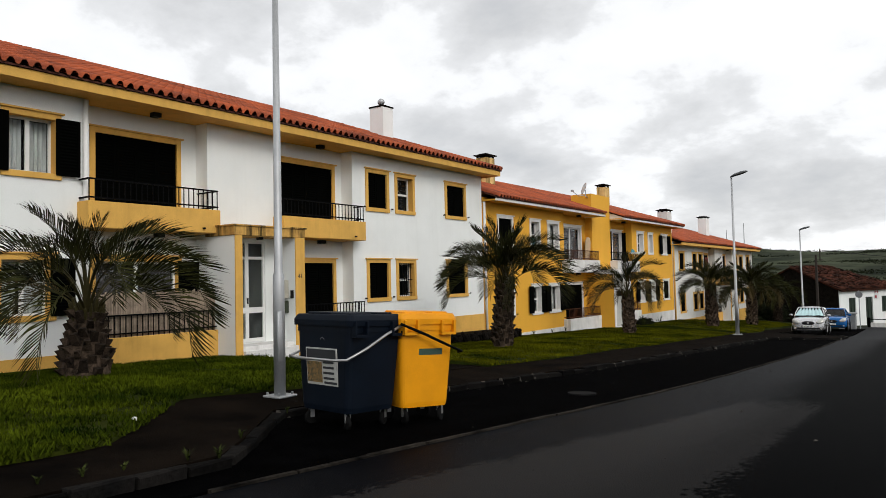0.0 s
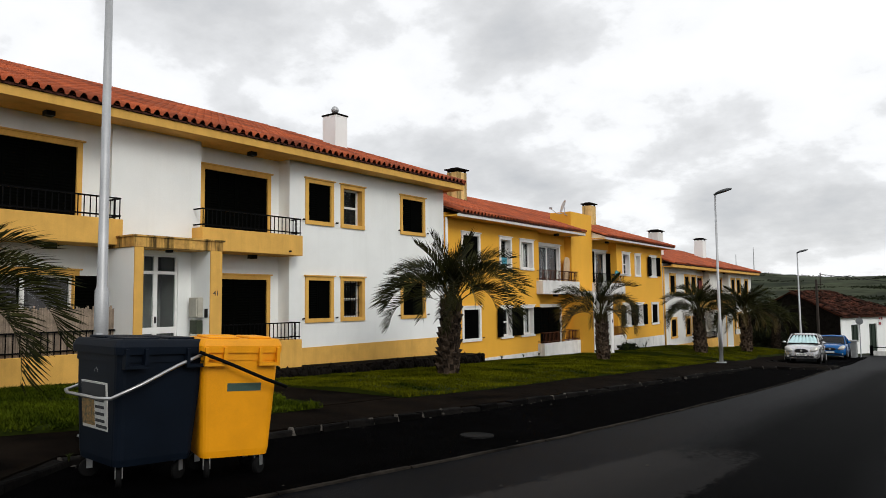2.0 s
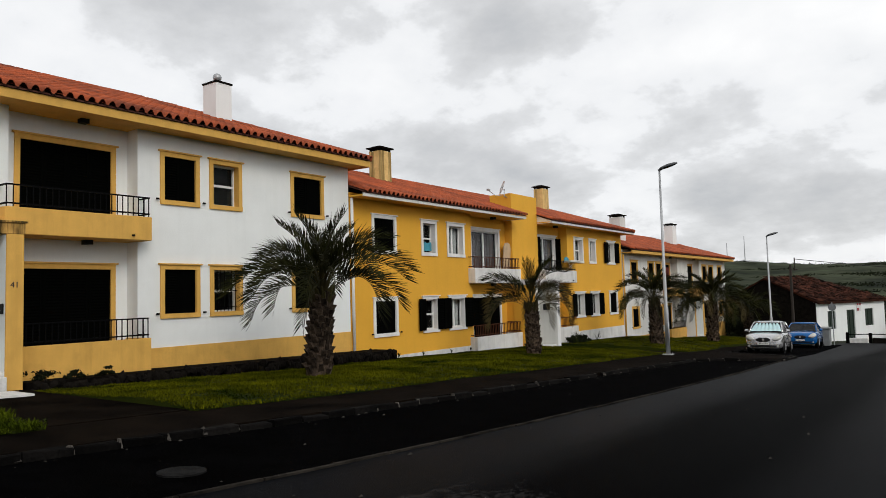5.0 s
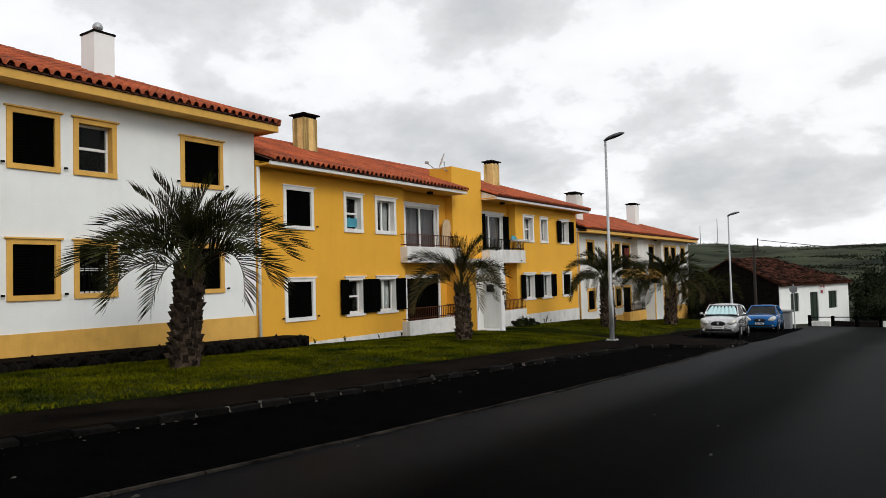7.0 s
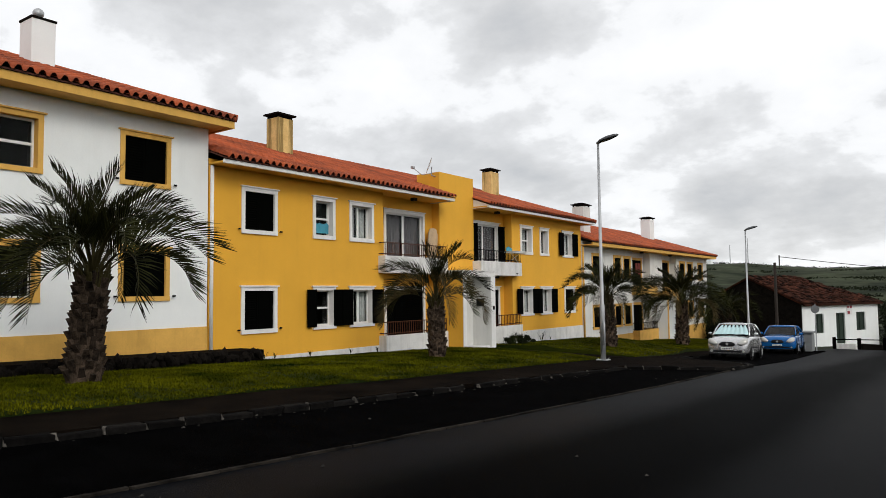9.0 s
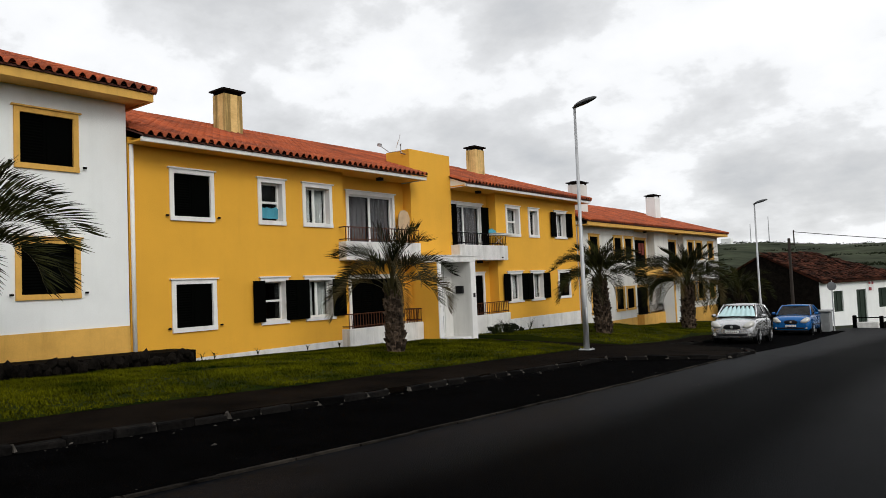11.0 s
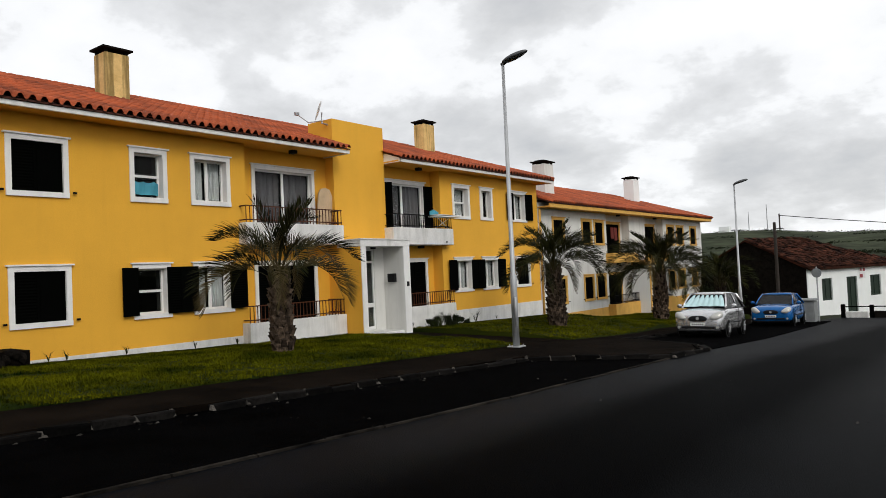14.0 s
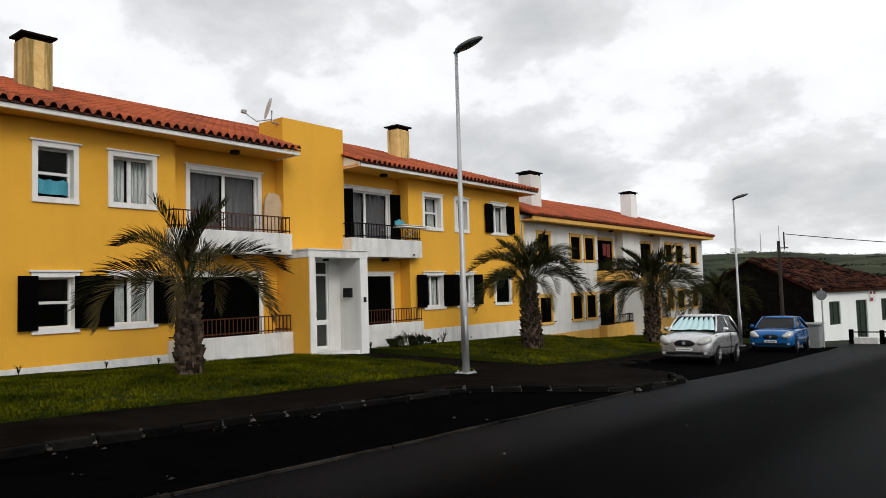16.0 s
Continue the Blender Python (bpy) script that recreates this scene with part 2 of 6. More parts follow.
def math_node(t, op, a, b=None, c=None):
    n = t.nodes.new("ShaderNodeMath")
    n.operation = op
    for k, v in enumerate((a, b, c)):
        if v is None:
            continue
        if isinstance(v, (int, float)):
            n.inputs[k].default_value = v
        else:
            t.links.new(v, n.inputs[k])
    return n.outputs[0]


def noise_at(t, where, scale, detail, rough, stretch=None):
    n = nd(t, "ShaderNodeTexNoise", Scale=scale, Detail=detail, Roughness=rough)
    if stretch:
        mp = t.nodes.new("ShaderNodeMapping")
        mp.inputs["Scale"].default_value = stretch
        t.links.new(where, mp.inputs[0])
        where = mp.outputs[0]
    t.links.new(where, n.inputs["Vector"])
    return n.outputs[0]


RP = rgeo.outputs["Position"]
rsep = rt.nodes.new("ShaderNodeSeparateXYZ")
rt.links.new(RP, rsep.inputs[0])
# the patch narrows along the street: its middle line and half width follow y
mid_x = math_node(rt, "MULTIPLY_ADD", rsep.outputs[1], 0.09, -3.1)
half_w = math_node(rt, "MULTIPLY_ADD", rsep.outputs[1], -0.085, 1.6)
aside = math_node(rt, "DIVIDE", math_node(rt, "ABSOLUTE", math_node(rt, "SUBTRACT", rsep.outputs[0], mid_x)), half_w)
ahead = math_node(rt, "DIVIDE", math_node(rt, "ABSOLUTE", math_node(rt, "SUBTRACT", rsep.outputs[1], 8.0)), 5.4)
ragged = math_node(rt, "MAXIMUM", aside, ahead)
ragged = math_node(rt, "MULTIPLY_ADD", noise_at(rt, RP, 2.2, 5.0, 0.65, (1.0, 0.6, 1.0)), 0.7, ragged)
ragged = math_node(rt, "MULTIPLY_ADD", noise_at(rt, RP, 22.0, 3.0, 0.6, (1.0, 0.6, 1.0)), 0.9, ragged)
worn = nd(rt, "ShaderNodeMapRange")
worn.inputs["From Min"].default_value, worn.inputs["From Max"].default_value = 1.82, 1.74
rt.links.new(ragged, worn.inputs["Value"])
lane_x = math_node(rt, "MULTIPLY_ADD", noise_at(rt, RP, 0.5, 4.0, 0.6, (1.0, 0.25, 1.0)), 0.9, rsep.outputs[0])
bands = rt.nodes.new("ShaderNodeValToRGB")
bands.color_ramp.interpolation = "EASE"
bands.color_ramp.elements[0].position, bands.color_ramp.elements[0].color = 0.28, (1.15, 1.15, 1.2, 1)
bands.color_ramp.elements[1].position, bands.color_ramp.elements[1].color = 0.80, (0.75, 0.75, 0.75, 1)
for at, tone in ((0.45, 0.22), (0.62, 0.20)):
    stop = bands.color_ramp.elements.new(at)
    stop.color = (tone, tone, tone, 1)
across = nd(rt, "ShaderNodeMapRange")
across.inputs["From Min"].default_value, across.inputs["From Max"].default_value = -4.2, 2.4
rt.links.new(lane_x, across.inputs["Value"])
rt.links.new(across.outputs[0], bands.inputs[0])
rmul = rt.nodes.new("ShaderNodeMixRGB")
rmul.blend_type = "MULTIPLY"
rmul.inputs[0].default_value = 1.0
rt.links.new(rb.inputs["Base Color"].links[0].from_socket, rmul.inputs[1])
rt.links.new(bands.outputs[0], rmul.inputs[2])
rmix = rt.nodes.new("ShaderNodeMixRGB")
rmix.inputs[2].default_value = (0.0145, 0.0140, 0.0140, 1)
rt.links.new(rmul.outputs[0], rmix.inputs[1])
rt.links.new(worn.outputs[0], rmix.inputs[0])
rt.links.new(rmix.outputs[0], rb.inputs["Base Color"])
rt.links.new(math_node(rt, "MULTIPLY", bands.outputs[0], 0.0095), rb.inputs["Specular IOR Level"])


# ---- mesh helpers ----
def box(bm, x0, x1, y0, y1, z0, z1, bevel=0.0):
    vs = [bm.verts.new((x, y, z)) for z in (z0, z1) for y in (y0, y1) for x in (x0, x1)]
    fs = [bm.faces.new([vs[i] for i in q]) for q in ((0, 2, 3, 1), (4, 5, 7, 6), (0, 1, 5, 4), (1, 3, 7, 5), (3, 2, 6, 7), (2, 0, 4, 6))]
    if bevel:
        bmesh.ops.bevel(bm, geom=list({e for f in fs for e in f.edges}), offset=bevel, segments=1, affect="EDGES")


def tube(bm, pts, radii, n=8, cap=True):
    """A tube through pts."""
    pts = [Vector(p) for p in pts]
    rings = []
    for i, p in enumerate(pts):
        d = (pts[min(i + 1, len(pts) - 1)] - pts[max(i - 1, 0)]).normalized()
        q = d.to_track_quat("Z", "Y")
        r = radii[i] if isinstance(radii, (list, tuple)) else radii
        rings.append([bm.verts.new(p + q @ Vector((r * math.cos(a), r * math.sin(a), 0))) for a in [2 * math.pi * k / n for k in range(n)]])
    for a, b in zip(rings, rings[1:]):
        for k in range(n):
            bm.faces.new((a[k], a[(k + 1) % n], b[(k + 1) % n], b[k]))
    if cap:
        bm.faces.new(rings[0][::-1])
        bm.faces.new(rings[-1])


def prism(bm, poly, z0, z1):
    """poly: (x, y) corners counter-clockwise; z0, z1 numbers or functions of (x, y)."""
    lo = [bm.verts.new((x, y, z0(x, y) if callable(z0) else z0)) for x, y in poly]
    hi = [bm.verts.new((x, y, z1(x, y) if callable(z1) else z1)) for x, y in poly]
    bm.faces.new(hi)
    bm.faces.new(lo[::-1])
    n = len(poly)
    for i in range(n):
        bm.faces.new((lo[i], lo[(i + 1) % n], hi[(i + 1) % n], hi[i]))


def mesh_of(name, bm, mat, smooth=False):
    me = bpy.data.meshes.new(name)
    bmesh.ops.recalc_face_normals(bm, faces=bm.faces)
    bm.to_mesh(me)
    bm.free()
    for m in (mat if isinstance(mat, (list, tuple)) else [mat]):
        me.materials.append(m)
    if smooth:
        me.polygons.foreach_set("use_smooth", [True] * len(me.polygons))
    return me


def part(name, bm, mat, parent=None, label="", smooth=False):
    ob = new(name, mesh_of(name, bm, mat, smooth))
    ob.parent = parent
    if parent is not None and parent.type == "EMPTY":
        ob.matrix_parent_inverse = parent.matrix_basis.inverted()
    if label:
        ob["label"] = label
    return ob


def thing(name, at, label, category, group="", kind=""):
    ob = new(name)
    ob.empty_display_size = 0.2
    ob.matrix_basis = Matrix.Translation(at)
    return tagged(ob, label, category, group, kind)


def boxed(name, mat, parent, *b, bevel=0.0, label=""):
    bm = bmesh.new()
    box(bm, *b, bevel=bevel)
    return part(name, bm, mat, parent, label)


def piece(name, me, parent, m):
    ob = new(name, me)
    ob.parent = parent
    if parent.type == "EMPTY":
        ob.matrix_parent_inverse = parent.matrix_basis.inverted()
    ob.matrix_basis = m
    return ob


# ---- the ground ----
def along(pts, v):
    """Straight lines through (v, value) pairs."""
    for (a, za), (b, zb) in zip(pts, pts[1:]):
        if v <= b:
            return za + (zb - za) * (max(v, a) - a) / (b - a)
    return pts[-1][1]


def gz(y):
    """Height of the pavement."""
    return along([(-40, 2.6), (36, -0.63), (44, -1.15), (57, -1.82), (82, -2.8)], y)


def ss(a, b, v):
    v = max(0.0, min(1.0, (v - a) / (b - a)))
    return v * v * (3 - 2 * v)


def terrain(x, y):
    z = gz(y) - 0.16
    if y > 82:
        z -= 0.022 * (min(y, 170) - 82)
        ridge = 15.5 + 6.0 * ss(-60, -150, x) + 1.2 * noise.noise((x * 0.012, y * 0.004, 0))
        z += (ridge + 4.7) * ss(150, 560, y) ** 1.2 + 0.9 * noise.noise((x * 0.02, y * 0.02, 3)) * ss(100, 200, y)
    side = abs(x + 6)
    if side > 45:
        z += 0.01 * (side - 45) * ss(60, -60, y)
    return z


def steps(stops):
    return [a + (b - a) * k / n for a, b, n in stops for k in range(n)] + [stops[-1][1]]


xs = steps([(-900, -120, 14), (-120, -30, 14), (-30, 20, 20), (20, 150, 14), (150, 900, 12)])
ys = steps([(-300, -20, 10), (-20, 90, 44), (90, 620, 70), (620, 1800, 8)])
bm = bmesh.new()
grid = [[bm.verts.new((x, y, terrain(x, y))) for x in xs] for y in ys]
for r0, r1 in zip(grid, grid[1:]):
    for a, b, c, d in zip(r0, r0[1:], r1[1:], r1):
        bm.faces.new((a, b, c, d))
tagged(part("ground", bm, FIELD, smooth=True), "rough green farmland rising to a far hill", "ground", kind="structure")

GUTTER = [(-40, -4.5), (5, -4.5), (8, -4.26), (10, -4.08), (12, -3.87), (14, -3.72), (17, -3.58), (22, -3.46), (28, -3.42), (36, -3.6), (53, -4.5), (60, -4.8)]
KERBLINE = [(8.3, -6.65), (12, -6.4), (15, -6.2), (20, -6.02), (33, -5.85)]
ROAD_R = [(-40, 3.8), (13, 2.5), (25, 2.2), (38, 1.4), (60, 0.3)]
CUTS = [-40, -10, 3, 5, 8, 10, 12, 14, 16, 18, 20, 22, 25, 28, 31, 33, 34.5, 36, 38, 40, 42, 44, 47, 50, 53, 57, 60]


def band(name, mat, left, right, top, a, b, dx0=0.0, dx1=0.0, drop=0.25):
    """A sheet between two lines of x along the street, with thickness."""
    bm = bmesh.new()
    ys = [a] + [c for c in CUTS if a < c < b] + [b]
    ring = [[bm.verts.new(p) for p in ((along(left, y) + dx0, y, top(y)), (along(right, y) + dx1, y, top(y)), (along(right, y) + dx1, y, top(y) - drop), (along(left, y) + dx0, y, top(y) - drop))] for y in ys]
    for r0, r1 in zip(ring, ring[1:]):
        for k in range(4):
            bm.faces.new((r0[k], r0[(k + 1) % 4], r1[(k + 1) % 4], r1[k]))
    bm.faces.new(ring[0]), bm.faces.new(ring[-1][::-1])
    return part(name, bm, mat)


def strip(name, mat, poly, top, drop=0.25):
    bm = bmesh.new()
    prism(bm, poly, lambda x, y: top(x, y) - drop, top)
    return part(name, bm, mat)


tagged(band("road", ROAD, GUTTER, ROAD_R, lambda y: gz(y) - 0.09, -40, 60, 0.03), "worn dark asphalt road with a pale patch", "road", kind="structure")
tagged(strip("road_junction", ROAD, [(-5.5, 60), (40, 60), (40, 64.5), (-5.5, 64.5)], lambda x, y: gz(y) - 0.09), "dark asphalt side road before the cottage", "road", kind="structure")
tagged(band("parking_bay", ASPHALT_LANE, [(5, -7.4), (60, -7.4)], GUTTER, lambda y: gz(y) - 0.085, 5.0, 60, 0, -0.03), "black damp asphalt parking lane", "road", kind="structure")
bm = bmesh.new()
for k in range(36):
    y0 = 5.7 + k * 0.8
    jig, y1 = 0.012 * math.sin(k * 2.3), 5.7 + k * 0.8 + 0.785
    g0, g1 = along(GUTTER, y0) + jig, along(GUTTER, y1) + jig
    prism(bm, [(g0 - 0.025, y0), (g0 + 0.025, y0), (g1 + 0.025, y1), (g1 - 0.025, y1)], lambda x, y: gz(y) - 0.2, lambda x, y: gz(y) - 0.07)
tagged(part("gutter_edge", bm, EDGING), "narrow concrete edging between lane and road", "edging", kind="structure")

PAVE_R = [(-40, -5.05), (5.4, -5.05), (6.3, -5.1), (7.0, -5.65), (8.3, -6.75), (12, -6.5), (15, -6.3), (20, -6.12), (32.6, -5.97)]
PAVE_L = [(-40, -6.4), (5.0, -6.4), (6.0, -6.5), (7.1, -7.6), (8.2, -8.8), (9.7, -8.5), (12, -8.1), (62, -8.1)]
CUTS = sorted(set(CUTS + [5.4, 6.0, 6.3, 7.0, 7.1, 8.2, 8.3, 9.7, 15, 32.6]))
tagged(band("pavement", PAVE, PAVE_L, PAVE_R, lambda y: gz(y), -40, 32.6), "dark worn tarmac pavement", "pavement", kind="structure")
tagged(band("pavement", PAVE, [(32.6, -8.1), (40, -8.2), (44, -8.6), (48, -9.2), (60, -9.4)], [(32.6, -5.97), (34.4, -3.6), (36.6, -3.6), (38.0, -4.4), (39.6, -6.5), (40.2, -7.3), (60, -7.3)], lambda y: gz(y), 32.6, 60), "dark worn tarmac pavement by the parked cars", "pavement", kind="structure")
tagged(strip("path_1", PAVE, [(-8.0, 12.9), (-8.0, 15.0), (-13.3, 15.0), (-13.3, 12.9)], lambda x, y: gz(y) + 0.012), "dark tarmac path to the entrance", "path", kind="structure")
tagged(strip("path_2", PAVE, [(-8.0, 35.4), (-8.0, 38.2), (-13.4, 38.2), (-13.4, 35.4)], lambda x, y: gz(y) + 0.012 + 0.12 * ss(-9, -13.4, x)), "dark tarmac path to the second entrance", "path", kind="structure")

BED_G = [(0, 0.9), (15, 0.38), (26.3, 0.14)]
WALL_G = [(-40, 2.3), (0, 0.85), (12.9, 0.40), (15, 0.16), (26.6, -0.22), (36, -0.48), (47.8, -0.74), (48.4, -1.12), (72, -2.0), (90, -2.8)]


def wall_ground(y):
    return along(WALL_G, y)


def lawn_z(x, y):
    edge = gz(y) + 0.03
    f = ss(-7.8, -13.6, x)
    return edge + (wall_ground(y) - edge) * f * 0.9 + 0.09 * ss(-7.8, -9.5, x) * ss(-14.3, -11.5, x) + 0.02 * noise.noise((x * 0.9, y * 0.9, 1))


def lawn(name, rows, label):
    """rows: y and the x of the lawn's street edge there."""
    bm = bmesh.new()
    ring = []
    rows = [(rows[0][0] - 0.01, rows[0][1])] + rows + [(rows[-1][0] + 0.01, rows[-1][1])]
    for n, (y, xe) in enumerate(rows):
        end = n in (0, len(rows) - 1)
        line = [xe + (-14.3 - xe) * k / 14 for k in range(15)]
        ring.append([bm.verts.new((x, y, lawn_z(x, y) - 0.5 * end if k else gz(y) - 0.1)) for k, x in enumerate([xe + 0.03] + line)])
    for r0, r1 in zip(ring, ring[1:]):
        for a, b, c, d in zip(r0, r0[1:], r1[1:], r1):
            bm.faces.new((a, b, c, d))
    return tagged(part(name, bm, TURF, smooth=True), label, "lawn", kind="structure")


EDGE = [(-6, -6.2), (5.1, -6.2), (5.9, -6.25), (7.1, -7.4), (8.2, -8.55), (9.7, -8.2), (11.5, -7.85), (15, -7.75), (38, -7.75), (44, -8.35), (48, -9.0), (62, -9.2)]


def edge_x(y):
    return along(EDGE, y) + 0.15 * noise.noise((0, y * 0.3, 5)) + 0.06 * noise.noise((0, y * 1.9, 5))


def rows(a, b, n):
    return [(a + (b - a) * k / n, edge_x(a + (b - a) * k / n)) for k in range(n + 1)]


LAWNS = [("lawn_1", -6, 12.9, "rough green grass lawn round a palm"), ("lawn_2", 15.0, 35.4, "mossy yellow-green lawn before two houses"), ("lawn_3", 38.2, 62.0, "short green lawn with palms beyond the entrance")]
for nm, a, b, lab in LAWNS:
    lawn(nm, rows(a, b, 60), lab)


def grass(name, a, b, count, label, rng, mat, tall, wide, xlo=-13.9):
    """Tufts of blades; tall and wide: a blade's usual height and half width."""
    verts, faces = [], []
    while len(faces) < count:
        y = rng.uniform(a, b)
        xe = edge_x(y)
        x = rng.uniform(xlo, xe + 0.05)
        clump = noise.noise((x * 2.3, y * 2.3, 7))
        dens = 0.55 + 0.7 * noise.noise((x * 0.7, y * 0.7, 9)) + 0.7 * clump
        if rng.random() > dens + 0.25:
            continue
        z = lawn_z(x, y) - 0.01
        h = tall * rng.uniform(0.6, 1.4) * (1.0 + 0.9 * max(0, clump) + 0.7 * max(0, noise.noise((x * 0.5, y * 0.5, 4))))
        for _ in range(4):
            ang, lean = rng.uniform(0, 6.28), rng.uniform(0.3, 1.3)
            w = wide * rng.uniform(0.6, 1.3)
            dx, dy = math.cos(ang), math.sin(ang)
            px, py = x + rng.uniform(-0.04, 0.04), y + rng.uniform(-0.04, 0.04)
            n = len(verts)
            verts += [(px - dy * w, py + dx * w, z), (px + dy * w, py - dx * w, z), (px + dx * lean * h, py + dy * lean * h, z + h)]
            faces.append((n, n + 1, n + 2))
    me = bpy.data.meshes.new(name)
    me.from_pydata(verts, [], faces)
    me.materials.append(mat)
    tagged(new(name, me), label, "grass", kind="stuff")


rng = random.Random(4)
grass("grass", 2.5, 12.9, 120000, "tufts of rough green grass and clover", rng, CLOVER, 0.055, 0.012)
grass("grass", 15.0, 35.4, 190000, "short mossy yellow-green grass", rng, BLADE, 0.04, 0.009)
grass("grass", 38.2, 60, 60000, "short green grass", rng, BLADE, 0.045, 0.012)


# ---- terraced houses ----
FX, RX = -14.33, -14.78     # facade and recess planes


def panel(bm, xf, t, y0, y1, z0, z1, holes):
    """A wall from xf back by t with holes (y0, y1, z0, z1) that go through it."""
    ys = sorted({y0, y1, *[v for h in holes for v in h[:2] if y0 < v < y1]})
    zs = sorted({z0, z1, *[v for h in holes for v in h[2:] if z0 < v < z1]})
    ny, nz = len(ys) - 1, len(zs) - 1
    solid = [[not any(h[0] <= (ys[i] + ys[i + 1]) / 2 <= h[1] and h[2] <= (zs[j] + zs[j + 1]) / 2 <= h[3] for h in holes) for j in range(nz)] for i in range(ny)]
    made = {}

    def v(b, i, j):
        if (b, i, j) not in made:
            made[b, i, j] = bm.verts.new((xf - t * b, ys[i], zs[j]))
        return made[b, i, j]
    for i in range(ny):
        for j in range(nz):
            if not solid[i][j]:
                continue
            c = [(i, j), (i + 1, j), (i + 1, j + 1), (i, j + 1)]
            bm.faces.new([v(0, *k) for k in c])
            bm.faces.new([v(1, *k) for k in c[::-1]])
            for (di, dj), (a, b) in {(0, -1): (0, 1), (1, 0): (1, 2), (0, 1): (2, 3), (-1, 0): (3, 0)}.items():
                ii, jj = i + di, j + dj
                if not (0 <= ii < ny and 0 <= jj < nz and solid[ii][jj]):
                    bm.faces.new((v(0, *c[a]), v(1, *c[a]), v(1, *c[b]), v(0, *c[b])))


def surround(bm, x, y0, y1, z0, z1, w=0.115, d=0.035, cap=True, sill=True):
    """A rendered frame round an opening, y0..z1 its outside."""
    box(bm, x - 0.1, x + d, y0, y0 + w, z0 + w, z1 - w)
    box(bm, x - 0.1, x + d, y1 - w, y1, z0 + w, z1 - w)
    box(bm, x - 0.1, x + d, y0, y1, z1 - w, z1)
    if sill:
        box(bm, x - 0.1, x + d + 0.015, y0, y1, z0, z0 + w)
    if cap:
        box(bm, x - 0.02, x + d + 0.04, y0 - 0.05, y1 + 0.05, z1, z1 + 0.035)


def shutter_mesh(w, h):
    """A louvred leaf: a frame with a zigzag of slats set in it, as one skin."""
    bm = bmesh.new()
    s = 0.06
    n = max(8, int(h / 0.035)) // 2 * 2
    levels = [(0, 0.02), (s, 0.02), (s, 0.004)] + [(s + (h - 2 * s) * k / n, 0.002 if k % 2 else 0.014) for k in range(1, n)] + [(h - s, 0.004), (h - s, 0.02), (h, 0.02)]
    rings = []
    for z, d in levels:
        rings.append([bm.verts.new(p) for p in ((-0.02, 0, z), (-0.02, w, z), (0.02, w, z), (0.02, w - s, z), (d, w - s, z), (d, s, z), (0.02, s, z), (0.02, 0, z))])
    for a, b in zip(rings, rings[1:]):
        for k in range(8):
            bm.faces.new((a[k], a[(k + 1) % 8], b[(k + 1) % 8], b[k]))
    bm.faces.new(rings[0][::-1]), bm.faces.new(rings[-1])
    bmesh.ops.remove_doubles(bm, verts=bm.verts, dist=0.0005)
    return mesh_of("shutter", bm, SHUTTER)


def shutter(parent, x, y, z, w, h, swing=0.0):
    """A louvred leaf hinged at y; swing: degrees it stands out from the wall, w < 0 opens towards -y."""
    me = shutter_mesh(abs(w), h)
    return piece("shutter", me, parent, pose(x, y, z, 0, 0, swing if w > 0 else 180 - swing))


def sashes(win, x, y0, y1, z0, z1, kind, curtain=None):
    """White frames and panes in an opening. kind: sash (up and down) or casement (two leaves)."""
    s = 0.05
    bm = bmesh.new()
    for b in ((y0, y0 + s, z0, z1), (y1 - s, y1, z0, z1), (y0 + s, y1 - s, z0, z0 + s), (y0 + s, y1 - s, z1 - s, z1)):
        box(bm, x - 0.03, x + 0.03, *b)
    if kind == "sash":
        m = (z0 + z1) / 2
        box(bm, x - 0.02, x + 0.025, y0 + s, y1 - s, m - 0.03, m + 0.03)
        panes = [(y0 + s, y1 - s, z0 + s, m - 0.03), (y0 + s, y1 - s, m + 0.03, z1 - s)]
    else:
        m = (y0 + y1) / 2
        box(bm, x - 0.02, x + 0.025, m - 0.04, m + 0.04, z0 + s, z1 - s)
        panes = [(y0 + s, m - 0.04, z0 + s, z1 - s), (m + 0.04, y1 - s, z0 + s, z1 - s)]
    part("window_frame", bm, FRAME, win)
    for p in panes:
        ob = boxed("pane", GLASS, win, x - 0.004, x + 0.004, *p)
        ob.visible_shadow = False
    # added dark linings paint room shade over the wall-coloured reveals
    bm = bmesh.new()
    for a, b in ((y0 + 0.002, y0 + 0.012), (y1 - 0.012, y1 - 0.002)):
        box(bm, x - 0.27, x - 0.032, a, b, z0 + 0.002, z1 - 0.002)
    part("room_shade_lining", bm, ROOM_SHADE, win)
    if curtain:
        for side in (0, 1):
            bm = bmesh.new()
            a, b = (y0 + 0.03, (y0 + y1) / 2 - 0.06) if side == 0 else ((y0 + y1) / 2 + 0.06, y1 - 0.03)
            n = 14
            up = [bm.verts.new((x - 0.13 + 0.025 * math.sin(k * 1.9), a + (b - a) * k / n, z1 - 0.04)) for k in range(n + 1)]
            lo = [bm.verts.new((x - 0.13 + 0.03 * math.sin(k * 1.9 + 0.4), a + (b - a) * k / n, z0 + 0.05)) for k in range(n + 1)]
            for k in range(n):
                bm.faces.new((lo[k], lo[k + 1], up[k + 1], up[k]))
            part("curtain", bm, curtain, win)


